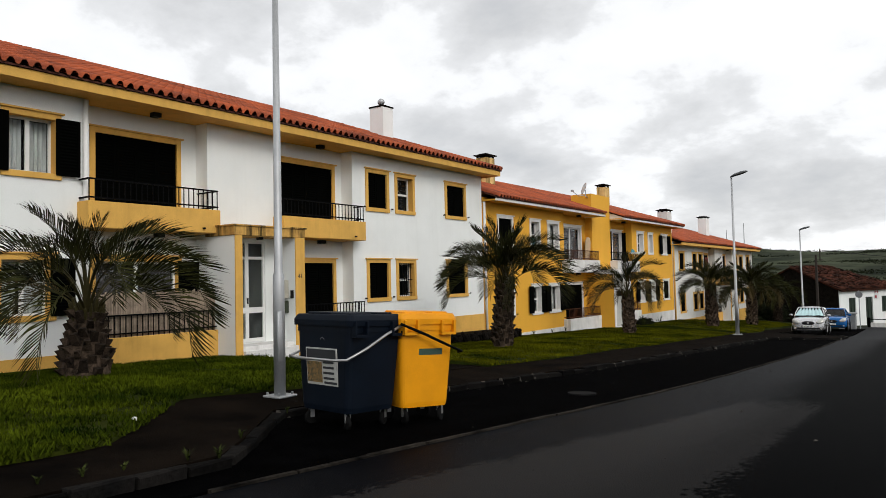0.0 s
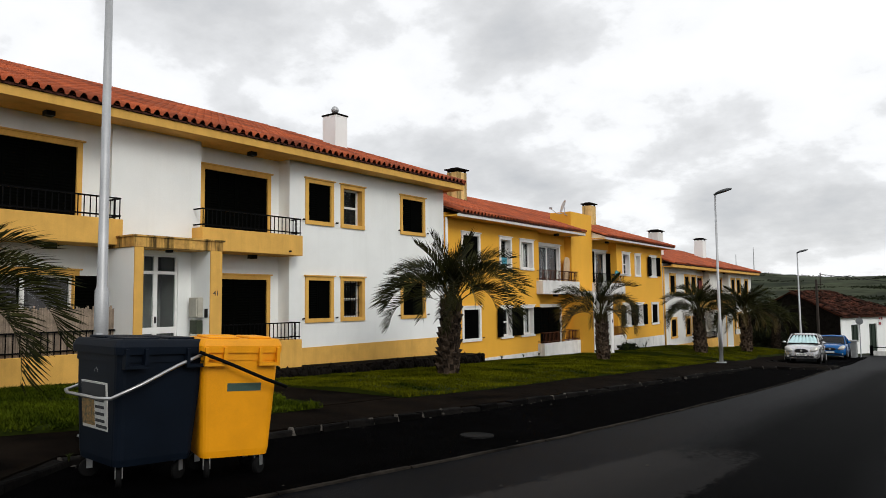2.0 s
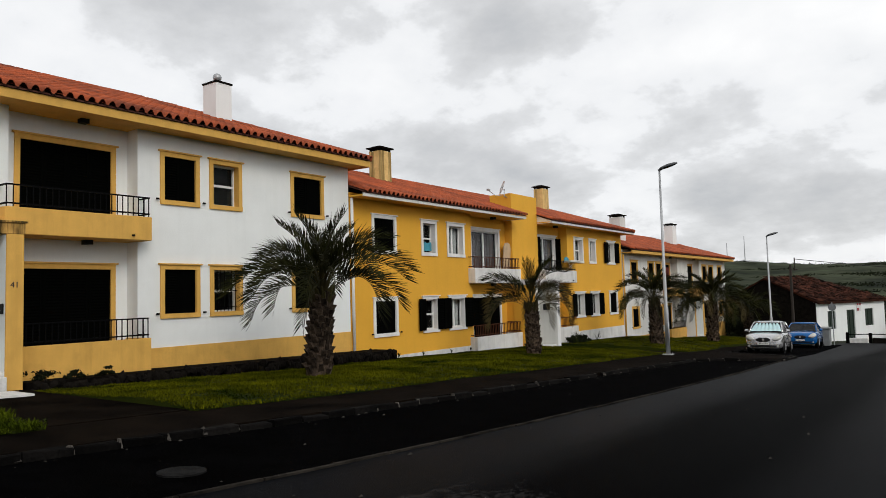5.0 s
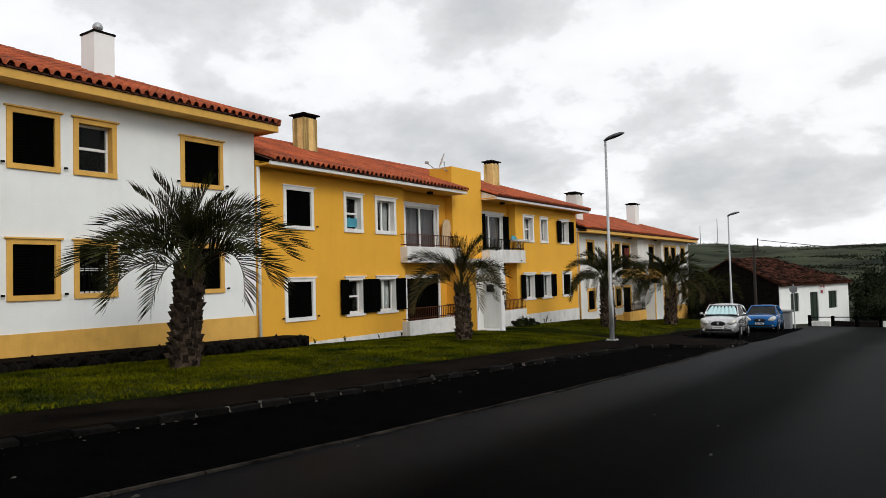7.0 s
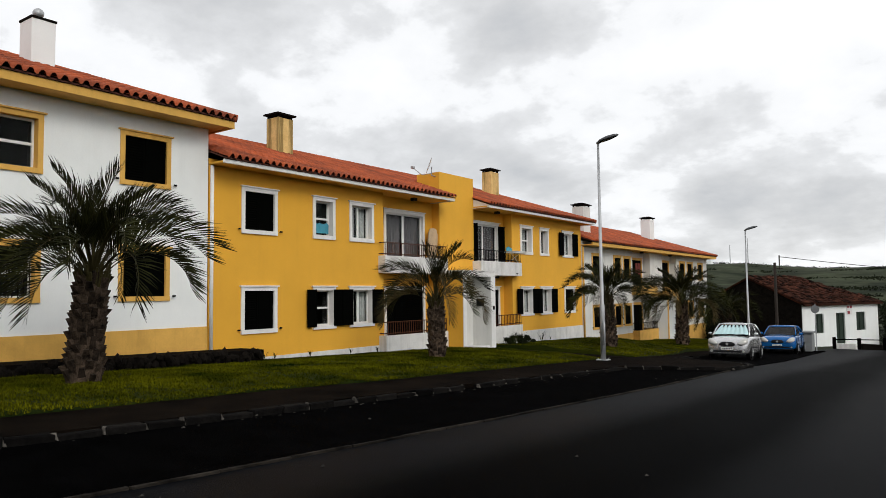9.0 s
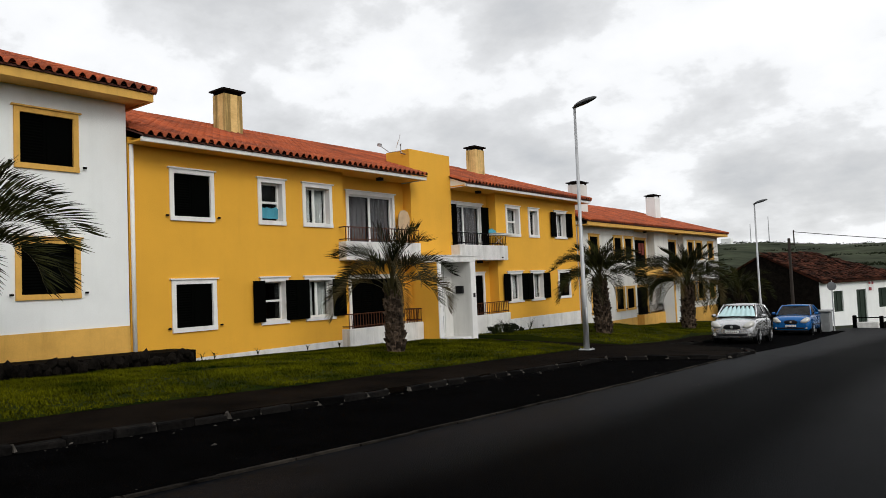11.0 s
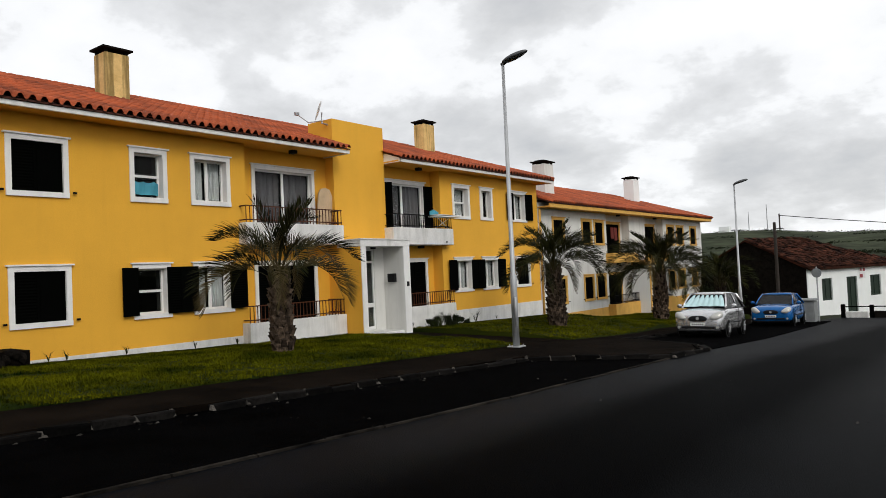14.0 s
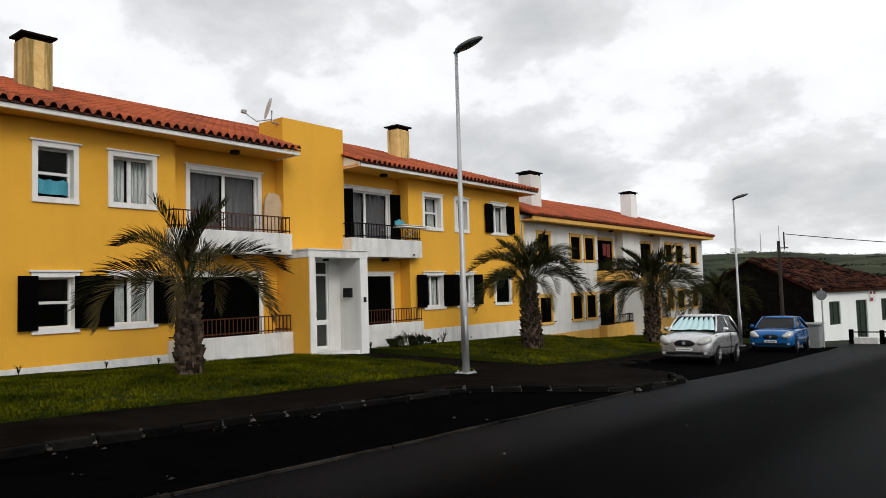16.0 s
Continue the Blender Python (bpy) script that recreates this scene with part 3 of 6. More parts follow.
def railing(house, x, y0, y1, z0, z1, mat, back=None):
    """Iron rails along the front and the far return, with their balusters."""
    bm = bmesh.new()
    back = back or RX + 0.05
    for z in (z1 - 0.03, z0 + 0.06):
        box(bm, x - 0.02, x + 0.02, y0, y1, z, z + 0.03)
        box(bm, back, x - 0.02, y1 - 0.04, y1, z, z + 0.03)
        box(bm, back, x - 0.02, y0, y0 + 0.04, z, z + 0.03)
    rail = part("railing", bm, mat, house)
    bb = bmesh.new()
    box(bb, -0.009, 0.009, -0.009, 0.009, 0, z1 - z0 - 0.02)
    me = mesh_of("baluster", bb, mat)
    n = int((y1 - y0) / 0.125)
    for k in range(n + 1):
        piece("baluster", me, rail, pose(x, y0 + 0.02 + (y1 - y0 - 0.04) * k / n, z0))
    for k in range(1, 4):
        piece("baluster", me, rail, pose(x + (back - x) * k / 4, y1 - 0.02, z0))
    return rail


def tile_mesh(mat):
    """One S-tile, 0.23 wide along y and 0.40 long up the slope (-x)."""
    bm = bmesh.new()
    prof = [(-0.115, 0.012), (-0.085, 0.0), (-0.045, 0.0), (-0.03, 0.042), (0.002, 0.098), (0.05, 0.106), (0.096, 0.062), (0.115, 0.012)]
    a = [bm.verts.new((0.0, y, z + 0.018)) for y, z in prof]
    b = [bm.verts.new((-0.40, y * 0.94, z)) for y, z in prof]
    c = [bm.verts.new((0.0, y, z)) for y, z in prof]
    for k in range(7):
        bm.faces.new((a[k], a[k + 1], b[k + 1], b[k]))
        bm.faces.new((c[k], c[k + 1], a[k + 1], a[k]))
    return mesh_of("roof_tile", bm, mat, True)


TILEMESH = tile_mesh(TILE)


def roof(house, y0, y1, ze, slope, gap=None):
    """A hipped roof: eave at x = -13.62 and height ze, tiles on the street side. gap: a stretch of y with no eave (a parapet stands there)."""
    xe, xr = -13.62, -18.6
    zr = ze + (xe - xr) * slope
    run = xe - xr
    xb = 2 * xr - xe
    bm = bmesh.new()
    t = 0.035
    xg = -15.1 if gap else xe
    zg = ze + (xe - xg) * slope
    sheets = [[(xg, y0, zg), (xg, y1 - (xe - xg), zg), (xr, y1 - run, zr), (xr, y0, zr)], [(xe, y1, ze), (xb, y1, ze), (xr, y1 - run, zr)], [(xr, y0, zr), (xr, y1 - run, zr), (xb, y1, ze), (xb, y0, ze)]]
    if gap:
        sheets += [[(xe, y0, ze), (xe, gap[0], ze), (xg, gap[0], zg), (xg, y0, zg)], [(xe, gap[1], ze), (xe, y1, ze), (xg, y1 - (xe - xg), zg), (xg, gap[1], zg)]]
    for sh in sheets:
        top_v = [bm.verts.new(p) for p in sh]
        low_v = [bm.verts.new((p[0], p[1], p[2] - t)) for p in sh]
        bm.faces.new(top_v), bm.faces.new(low_v[::-1])
        for k in range(len(sh)):
            bm.faces.new((top_v[k], low_v[k], low_v[(k + 1) % len(sh)], top_v[(k + 1) % len(sh)]))
    base = part("roof", bm, ROOFBASE, house, "roof of red clay tiles")
    ang = math.atan(slope)
    ncol = int((y1 - y0) / 0.23)
    nrow = int(run / math.cos(ang) / 0.35)
    proto = [tuple(v.co) for v in TILEMESH.vertices], [tuple(p.vertices) for p in TILEMESH.polygons]
    verts, faces = [], []
    rr = random.Random(int(y0 * 10))
    for r in range(nrow + 1):
        s = r * 0.35 - 0.06
        for c in range(ncol):
            y = y0 + 0.115 + c * 0.23
            x = xe - s * math.cos(ang)
            if y > y1 - (xe - x) - 0.05 or (gap and gap[0] < y < gap[1] and x > -15.1):
                continue
            m = Matrix.Translation((x + rr.uniform(-0.008, 0.008), y, ze + s * math.sin(ang) + 0.012)) @ Matrix.Rotation(ang, 4, "Y") @ Matrix.Rotation(rr.uniform(-0.012, 0.012), 4, "Z")
            if r < 3:
                piece("roof_tile", TILEMESH, base, m)
            else:
                n = len(verts)
                verts += [tuple(m @ Vector(v)) for v in proto[0]]
                faces += [tuple(i + n for i in f) for f in proto[1]]
    me = bpy.data.meshes.new("roof_tiles")
    me.from_pydata(verts, [], faces)
    me.materials.append(TILE)
    me.polygons.foreach_set("use_smooth", [True] * len(me.polygons))
    ob = new("roof_tiles", me)
    ob.parent = base
    ob["kind"] = "stuff"
    # ridge and hip caps
    bm = bmesh.new()
    tube(bm, [(xr, y0, zr + 0.02), (xr, y1 - run, zr + 0.02)], 0.11, 8)
    tube(bm, [(xr, y1 - run, zr + 0.02), (xe, y1, ze + 0.04)], 0.10, 8)
    part("ridge_cap", bm, TILE, base, smooth=True)
    return zr


def eaves(house, y0, y1, zs, ze, mat, soffit):
    """Fascia and soffit along the street side and round the far end."""
    bm = bmesh.new()
    box(bm, -13.74, -13.66, y0, y1 - 0.08, zs, ze - 0.02)
    box(bm, -15.6, -13.66, y1 - 0.08, y1, zs, ze - 0.02)
    part("fascia", bm, mat, house)
    boxed("soffit", soffit, house, -15.2, -13.74, y0, y1 - 0.08, zs + 0.02, zs + 0.07)


def chimney(house, x0, x1, y0, y1, zb, zt, mat, cap="legs"):
    ch = boxed("chimney", mat, house, x0, x1, y0, y1, zb, zt, bevel=0.012, label="rendered chimney")
    if cap == "legs":
        bm = bmesh.new()
        for x in (x0 + 0.02, x1 - 0.1):
            for y in (y0 + 0.02, y1 - 0.1):
                box(bm, x, x + 0.08, y, y + 0.08, zt, zt + 0.1)
        prism(bm, [(x0 - 0.08, y0 - 0.08), (x1 + 0.08, y0 - 0.08), (x1 + 0.08, y1 + 0.08), (x0 - 0.08, y1 + 0.08)], zt + 0.1, zt + 0.15)
        box(bm, x0 + 0.1, x1 - 0.1, y0 + 0.1, y1 - 0.1, zt + 0.15, zt + 0.21)
        part("chimney_cap", bm, DARKSTONE, ch)
    else:
        boxed("chimney_cap", DARKSTONE, ch, x0 - 0.02, x1 + 0.02, y0 - 0.02, y1 + 0.02, zt, zt + 0.05)
        bm = bmesh.new()
        xm, ym = (x0 + x1) / 2, (y0 + y1) / 2
        tube(bm, [(xm, ym, zt + 0.05), (xm, ym, zt + 0.16)], 0.05)
        bmesh.ops.create_uvsphere(bm, u_segments=14, v_segments=9, radius=0.13, matrix=Matrix.Translation((xm, ym, zt + 0.24)))
        part("cowl", bm, GALV, ch, "round spinning metal cowl", True)
    return ch


def holder(house, y, z):
    """The small iron catch that holds a shutter back."""
    bm = bmesh.new()
    tube(bm, [(FX, y, z), (FX + 0.06, y, z)], 0.012, 6)
    box(bm, FX + 0.05, FX + 0.07, y - 0.03, y + 0.05, z - 0.015, z + 0.03)
    part("shutter_catch", bm, RAIL, house)


def pipe(house, y, z0, z1, mat):
    bm = bmesh.new()
    tube(bm, [(FX + 0.06, y, z0), (FX + 0.06, y, z1)], 0.05, 10)
    part("downpipe", bm, mat, house, "painted rain pipe", True)


def street_house(name, label, y0, y1, zt, wall, trim, wins, recess, block, slab, ze, slope, opts):
    """One house of the terrace; zt: top of the upper window surrounds; wins: (y0, y1, storey, kind); recess: two stretches of y."""
    h = thing(name, (FX, (y0 + y1) / 2, wall_ground((y0 + y1) / 2)), label, "house", "terraced houses")
    zb = wall_ground(y1) - 0.5
    top = ze + 0.05
    lo = zt - 2.79
    # facade with openings
    bm = bmesh.new()
    spans = [(y0, recess[0][0]), (recess[0][1], recess[1][0]), (recess[1][1], y1)]
    for a, b in spans:
        holes = []
        for w in wins:
            if a <= w[0] and w[1] <= b:
                zz = zt if w[2] else lo
                holes.append((w[0] + 0.1, w[1] - 0.1, zz - 1.21, zz - 0.1))
        if opts.get("door") and a == recess[0][1]:
            d = opts["door"]
            holes.append((d[0], d[1], d[2], d[3]))
        panel(bm, FX if not (a == recess[0][1] and opts.get("tower")) else FX - 0.08, 0.45, a, b, zb, top, holes)
    part("wall", bm, wall, h)
    # recessed back walls
    bm = bmesh.new()
    rwins = []
    for k, (a, b) in enumerate(recess):
        c0, c1 = opts["rwin"][k]
        holes = [(c0 + 0.1, c1 - 0.1, slab[1] + 0.02, zt - 0.1), (c0 + 0.1, c1 - 0.1, lo - 2.2, lo - 0.1)]
        panel(bm, RX, 0.22, a - 0.3, b + 0.3, zb, top, holes)
        rwins.append((c0, c1))
    part("recess_wall", bm, wall, h)
    # ends, back, and floors with a partition in the near-black room shade
    bm = bmesh.new()
    panel(bm, -22.9, 0.25, y0, y1, zb, top, [])
    box(bm, -22.9, FX - 0.45, y0, y0 + 0.2, zb, top)
    box(bm, -22.9, FX - 0.45, y1 - 0.2, y1, zb, top)
    box(bm, -22.9, FX - 0.005, y1 - 0.004, y1, zb, top)
    part("end_wall", bm, wall, h)
    # floors and an added sheet behind the windows, coloured as deep shade
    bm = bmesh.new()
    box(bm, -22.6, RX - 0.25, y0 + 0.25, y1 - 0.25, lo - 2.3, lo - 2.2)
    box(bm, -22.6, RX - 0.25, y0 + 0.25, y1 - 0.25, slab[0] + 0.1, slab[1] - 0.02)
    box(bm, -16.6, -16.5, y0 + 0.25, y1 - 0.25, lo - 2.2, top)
    part("shaded_room_shell", bm, ROOM_SHADE, h)
    # base band
    bt = opts["band"]
    for a, b in spans:
        if a == recess[0][1]:
            continue
        boxed("plinth", opts["bandmat"], h, FX - 0.1, FX + 0.025, a, b, zb, bt)
    # windows
    for w in wins:
        a, b, up, kind = w[:4]
        zz = zt if up else lo
        bm = bmesh.new()
        surround(bm, FX, a, b, zz - 1.31, zz)
        win = part("window", bm, trim, h)
        i = (a + 0.115, b - 0.115, zz - 1.195, zz - 0.115)
        if kind == "shut":
            for m, wd in ((i[0], (i[1] - i[0]) / 2 - 0.004), (i[1], -((i[1] - i[0]) / 2 - 0.004))):
                shutter(win, FX - 0.05, m, i[2], wd, i[3] - i[2])
        else:
            cur = w[4] if len(w) > 4 else None
            sashes(win, FX - 0.2, i[0] - 0.01, i[1] + 0.01, i[2] - 0.01, i[3] + 0.01, "casement" if "casement" in kind else "sash", cur)
            for e in (i[0] - 0.012, i[1] + 0.002):
                boxed("reveal", trim, win, FX - 0.17, FX - 0.02, e, e + 0.01, i[2], i[3])
            if "bars" in kind:
                bmb = bmesh.new()
                for k in range(7):
                    y = i[0] + (i[1] - i[0]) * (k + 0.5) / 7
                    box(bmb, FX - 0.09, FX - 0.075, y - 0.008, y + 0.008, i[2], i[3])
                for z in (i[2] + 0.12, (i[2] + i[3]) / 2, i[3] - 0.12):
                    box(bmb, FX - 0.075, FX - 0.06, i[0], i[1], z - 0.01, z + 0.01)
                part("window_grille", bmb, RAIL, win)
            half_w = (i[1] - i[0]) / 2 + 0.02
            if "left" in kind:
                shutter(win, FX + 0.06, i[0], i[2] - 0.03, -half_w, i[3] - i[2] + 0.06, -4)
            if "right" in kind:
                shutter(win, FX + 0.06, i[1], i[2] - 0.03, half_w, i[3] - i[2] + 0.06, -4)
            if "cloth" in kind:
                bmc = bmesh.new()
                n = 10
                up_ = [bmc.verts.new((FX - 0.1 + 0.03 * math.sin(k), i[0] + 0.05 + (i[1] - i[0] - 0.1) * k / n, i[2] + 0.42 - 0.05 * abs(math.sin(k * 0.8)))) for k in range(n + 1)]
                lw = [bmc.verts.new((FX - 0.09 + 0.03 * math.sin(k + 1), i[0] + 0.05 + (i[1] - i[0] - 0.1) * k / n, i[2] + 0.08)) for k in range(n + 1)]
                for k in range(n):
                    bmc.faces.new((lw[k], lw[k + 1], up_[k + 1], up_[k]))
                part("hung_cloth", bmc, CYANCLOTH, win, "turquoise cloth in the window")
        for y in ((a - 0.1, b + 0.1) if kind == "shut" else ()):
            holder(h, y, zz - 1.2)
    # recess doors
    for k, (c0, c1) in enumerate(rwins):
        for up in (1, 0):
            zz, z0 = (zt, slab[1] + 0.02) if up else (lo, lo - 2.2)
            bm = bmesh.new()
            surround(bm, RX, c0, c1, z0 - 0.115, zz, sill=False)
            win = part("balcony_door", bm, trim, h)
            kind = opts["rkind"][k][up]
            i0, i1, hgt = c0 + 0.115, c1 - 0.115, zz - 0.115 - z0
            if kind == "shut":
                q = (i1 - i0) / 4
                for n in range(4):
                    shutter(win, RX - 0.03, i0 + n * q + 0.003, z0, q - 0.006, hgt)
            else:
                sashes(win, RX - 0.1, i0, i1, z0, zz - 0.115, "casement", MAUVE)
                q = (i1 - i0) / 2
                if "right" in kind:
                    shutter(win, RX + 0.05, i1 + 0.02, z0, 0.62, hgt, -5)
                if "left" in kind:
                    shutter(win, RX + 0.05, i0 + 0.02, z0, 0.3, hgt, -35)
    # balconies and ground-floor parapets
    bx = opts["bx"]
    for k, (a, b) in enumerate(opts["bal"]):
        bm = bmesh.new()
        box(bm, RX - 0.02, bx, a, b, slab[0], slab[1], bevel=0.012)
        part("balcony", bm, opts["balmat"], h, "solid balcony front")
        boxed("balcony_pipe", RAIL, h, bx - 0.01, bx + 0.07, b - 0.5, b - 0.46, slab[0] + 0.08, slab[0] + 0.12)
        boxed("soffit_light", PLASTIC, h, RX + 0.15, RX + 0.33, (a + b) / 2 + 0.3, (a + b) / 2 + 0.48, slab[0] - 0.1, slab[0] + 0.002)
        boxed("soffit_light", PLASTIC, h, RX + 0.35, RX + 0.53, (a + b) / 2 + 0.1, (a + b) / 2 + 0.28, opts["soffit"] - 0.09, opts["soffit"] + 0.022)
        railing(h, bx - 0.06, a + 0.03, b - 0.03, slab[1], slab[1] + 0.47, opts["railmat"][k][1])
        pz = opts["par"]
        boxed("parapet", opts["parmat"], h, bx - 0.16, bx, a + 0.02, b - 0.02, zb, pz, bevel=0.01)
        bm = bmesh.new()
        box(bm, RX, bx - 0.16, b - 0.14, b - 0.02, zb, pz)
        box(bm, RX, bx - 0.16, a + 0.02, a + 0.14, zb, pz)
        box(bm, RX, bx - 0.16, a + 0.14, b - 0.14, zb, lo - 2.2)
        part("terrace_side", bm, opts["parmat"], h)
        railing(h, bx - 0.06, a + 0.05, b - 0.05, pz, pz + 0.47, opts["railmat"][k][0])
    return h


def porch(house, x, y0, y1, wl, wr, z0, zbeam, zt, mat, back, door, step_z, inner):
    """A frame of pillars and beam before the entrance, with the glazed door behind."""
    for a, b in ((y0, y0 + wl), (y1 - wr, y1)):
        boxed("porch_pillar", inner, house, FX, x, a, b, z0, zbeam, bevel=0.008)
        boxed("porch_facing", mat, house, x + 0.002, x + 0.03, a, b, z0, zbeam)
    boxed("porch_return", mat, house, FX + 0.03, x + 0.02, y1 + 0.001, y1 + 0.006, z0, zbeam)
    bm = bmesh.new()
    box(bm, FX, x + 0.03, y0 - 0.03, y1 + 0.03, zbeam, zt, bevel=0.01)
    box(bm, FX, x + 0.06, y0 - 0.06, y1 + 0.06, zt, zt + 0.035)
    part("porch_beam", bm, MOULD if mat is OCHRE_TRIM else STAINED, house, "canopy beam with dark damp stains")
    bm = bmesh.new()
    box(bm, FX, x - 0.05, y0 + wl, y1 - wr, z0 - 0.3, step_z, bevel=0.01)
    box(bm, x - 0.05, x + 0.12, y0 + wl, y1 - wr, z0 - 0.3, step_z - 0.09, bevel=0.01)
    part("doorstep", bm, STAINED, house, "stained concrete doorstep")
    boxed("porch_lamp", PLASTIC, house, back + 0.3, back + 0.42, (y0 + y1) / 2 - 0.1, (y0 + y1) / 2 + 0.02, zbeam - 0.06, zbeam + 0.002)
    d0, d1, dz0, dz1 = door
    # wall round the door
    bm = bmesh.new()
    panel(bm, back, 0.12, y0 + wl, y1 - wr, z0, zbeam, [(d0, d1, dz0 - 0.01, dz1)])
    part("porch_wall", bm, inner, house)
    bm = bmesh.new()
    x = back - 0.06
    m = d0 + (d1 - d0) * 0.47
    tr = dz1 - 0.45
    f = 0.055
    for b in ((d0, d0 + f, dz0, dz1), (d1 - f, d1, dz0, dz1), (m - 0.05, m + 0.05, dz0, dz1), (d0, d1, tr, tr + 0.07), (d0, d1, dz1 - f, dz1), (d0, d1, dz0, dz0 + 0.1), (d0, d1, dz0 + 0.72, dz0 + 0.86)):
        box(bm, x - 0.025, x + 0.025 + 0.001 * len(bm.verts) / 8, *b)
    dr = part("entrance_door", bm, FRAME, house, "white glazed double door with transom")
    for a, b in ((d0 + f, m - 0.05), (m + 0.05, d1 - f)):
        for c, d in ((dz0 + 0.1, dz0 + 0.72), (dz0 + 0.86, tr), (tr + 0.07, dz1 - f)):
            boxed("pane", GLASS, dr, x - 0.004, x + 0.004, a, b, c, d).visible_shadow = False
    # added grey panels behind the panes imitate their reflection and hide the wall
    boxed("sheen_panel", PANE_SHEEN, house, back - 0.75, back - 0.7, d0 - 0.3, d1 + 0.3, dz0 - 0.2, dz1 + 0.2)
    for e in (d0 - 0.03, d1 + 0.005):
        boxed("sheen_panel_side", PANE_SHEEN, house, back - 0.7, back - 0.125, e, e + 0.025, dz0 - 0.1, dz1 + 0.1)
    boxed("handle", PLASTIC, dr, x + 0.025, x + 0.06, m - 0.015, m + 0.015, dz0 + 0.95, dz0 + 1.1)


A = street_house("apartment_house", "two-storey white house with ochre trim and red tiles", 2.83, 25.17, 5.57, WHITE, OCHRE_TRIM,
    [(18.54, 19.65, 1, "shut"), (19.95, 20.98, 1, "sash"), (22.73, 24.06, 1, "shut"),
     (18.54, 19.65, 0, "shut"), (19.95, 20.98, 0, "sash bars"), (22.73, 24.06, 0, "shut"),
     (8.32, 9.43, 1, "casement left right", CURTAIN), (6.95, 8.0, 1, "sash"), (3.9, 5.2, 1, "shut"),
     (8.22, 9.33, 0, "casement right", CURTAIN), (6.85, 7.9, 0, "sash"), (3.9, 5.2, 0, "shut")],
    [(10.0, 12.88), (15.13, 17.96)], None, (3.31, 3.86), 6.22, 0.33,
    dict(bx=-13.9, bal=[(9.76, 12.93), (14.9, 18.07)], rwin=[(10.25, 12.45), (15.42, 17.66)], rkind=[("casement right", "shut"), ("shut", "shut")],
         railmat=[(RAIL, RAIL), (RAIL, RAIL)], balmat=OCHRE_TRIM, par=1.05, parmat=OCHRE_TRIM, band=0.78, bandmat=OCHRE_TRIM, soffit=6.0, door=(13.2, 14.5, 0.5, 3.2)))
roof(A, 2.5, 25.55, 6.22, 0.375)
eaves(A, 2.5, 25.5, 5.99, 6.2, OCHRE_TRIM, OCHRE_TRIM)
chimney(A, -16.6, -15.97, 21.39, 21.95, 6.7, 8.3, WHITE, "cowl")
pipe(A, 9.9, 0.3, 5.98, WHITE_TRIM)
porch(A, -13.27, 12.83, 14.98, 0.2, 0.31, 0.2, 3.24, 3.46, OCHRE_TRIM, -13.99, (13.3, 14.33, 0.66, 3.16), 0.64, WHITE)
# meters, intercom and number beside the entrance
boxed("meter_box", METER, A, -13.86, -13.5, 14.53, 14.665, 1.72, 2.18, bevel=0.01)
boxed("meter_door", METER, A, -13.7, -13.52, 14.5, 14.53, 1.74, 2.15, bevel=0.008)
boxed("mailbox", material("mailbox_green", (0.03, 0.04, 0.02), 0.5, 0.1), A, -13.78, -13.5, 14.5, 14.665, 1.35, 1.66, bevel=0.01, label="dark green mailbox")
boxed("intercom", PLASTIC, A, -13.42, -13.32, 14.64, 14.665, 1.72, 1.92, bevel=0.005)


def lettering(text, size, m, mat, parent):
    cu = bpy.data.curves.new("lettering", "FONT")
    cu.body, cu.size, cu.extrude, cu.align_x = text, size, 0.004, "CENTER"
    tmp = bpy.data.objects.new("lettering", cu)
    scene.collection.objects.link(tmp)
    dg = bpy.context.evaluated_depsgraph_get()
    me = bpy.data.meshes.new_from_object(tmp.evaluated_get(dg))
    bpy.data.objects.remove(tmp)
    me.materials.clear()
    me.materials.append(mat)
    return piece("lettering", me, parent, m)


lettering("41", 0.16, pose(-13.236, 14.82, 2.22, 90, 0, 90), INK, A)

B = street_house("apartment_house", "two-storey ochre house with white trim and red tiles", 25.2, 47.95, 4.61, OCHRE, WHITE_TRIM,
    [(26.25, 27.52, 1, "shut"), (28.92, 29.88, 1, "sash cloth"), (30.53, 31.71, 1, "casement", CURTAIN),
     (26.25, 27.52, 0, "shut"), (28.92, 29.9, 0, "sash left right"), (30.52, 31.71, 0, "casement left right", CURTAIN),
     (41.6, 42.73, 1, "sash", CURTAIN), (43.43, 44.33, 1, "casement"), (45.75, 46.98, 1, "casement left right", CURTAIN),
     (41.55, 42.76, 0, "casement left right", CURTAIN), (43.4, 44.6, 0, "casement left right", CURTAIN), (45.9, 47.1, 0, "shut")],
    [(32.21, 35.6), (37.95, 40.87)], None, (2.29, 2.88), 5.19, 0.37,
    dict(bx=-14.0, bal=[(31.95, 35.56), (37.85, 41.17)], rwin=[(32.75, 35.1), (38.1, 40.5)], rkind=[("shut", "casement"), ("shut", "casement left right")],
         railmat=[(RUSTRAIL, RUSTRAIL), (RUSTRAIL, RAIL)], balmat=STAINED, par=0.16, parmat=PLINTH, band=-0.16, bandmat=PLINTH, soffit=5.06, tower=True, door=(36.0, 37.35, -0.5, 2.15)))
roof(B, 25.2, 48.35, 5.19, 0.355, gap=(35.6, 37.95))
eaves(B, 25.2, 35.6, 5.05, 5.17, WHITE_TRIM, OCHRE)
eaves(B, 37.95, 48.3, 5.05, 5.17, WHITE_TRIM, OCHRE)
boxed("stair_tower", OCHRE, B, -15.5, FX - 0.08, 35.6, 37.95, 5.24, 6.27, label="square parapet of the stair tower")
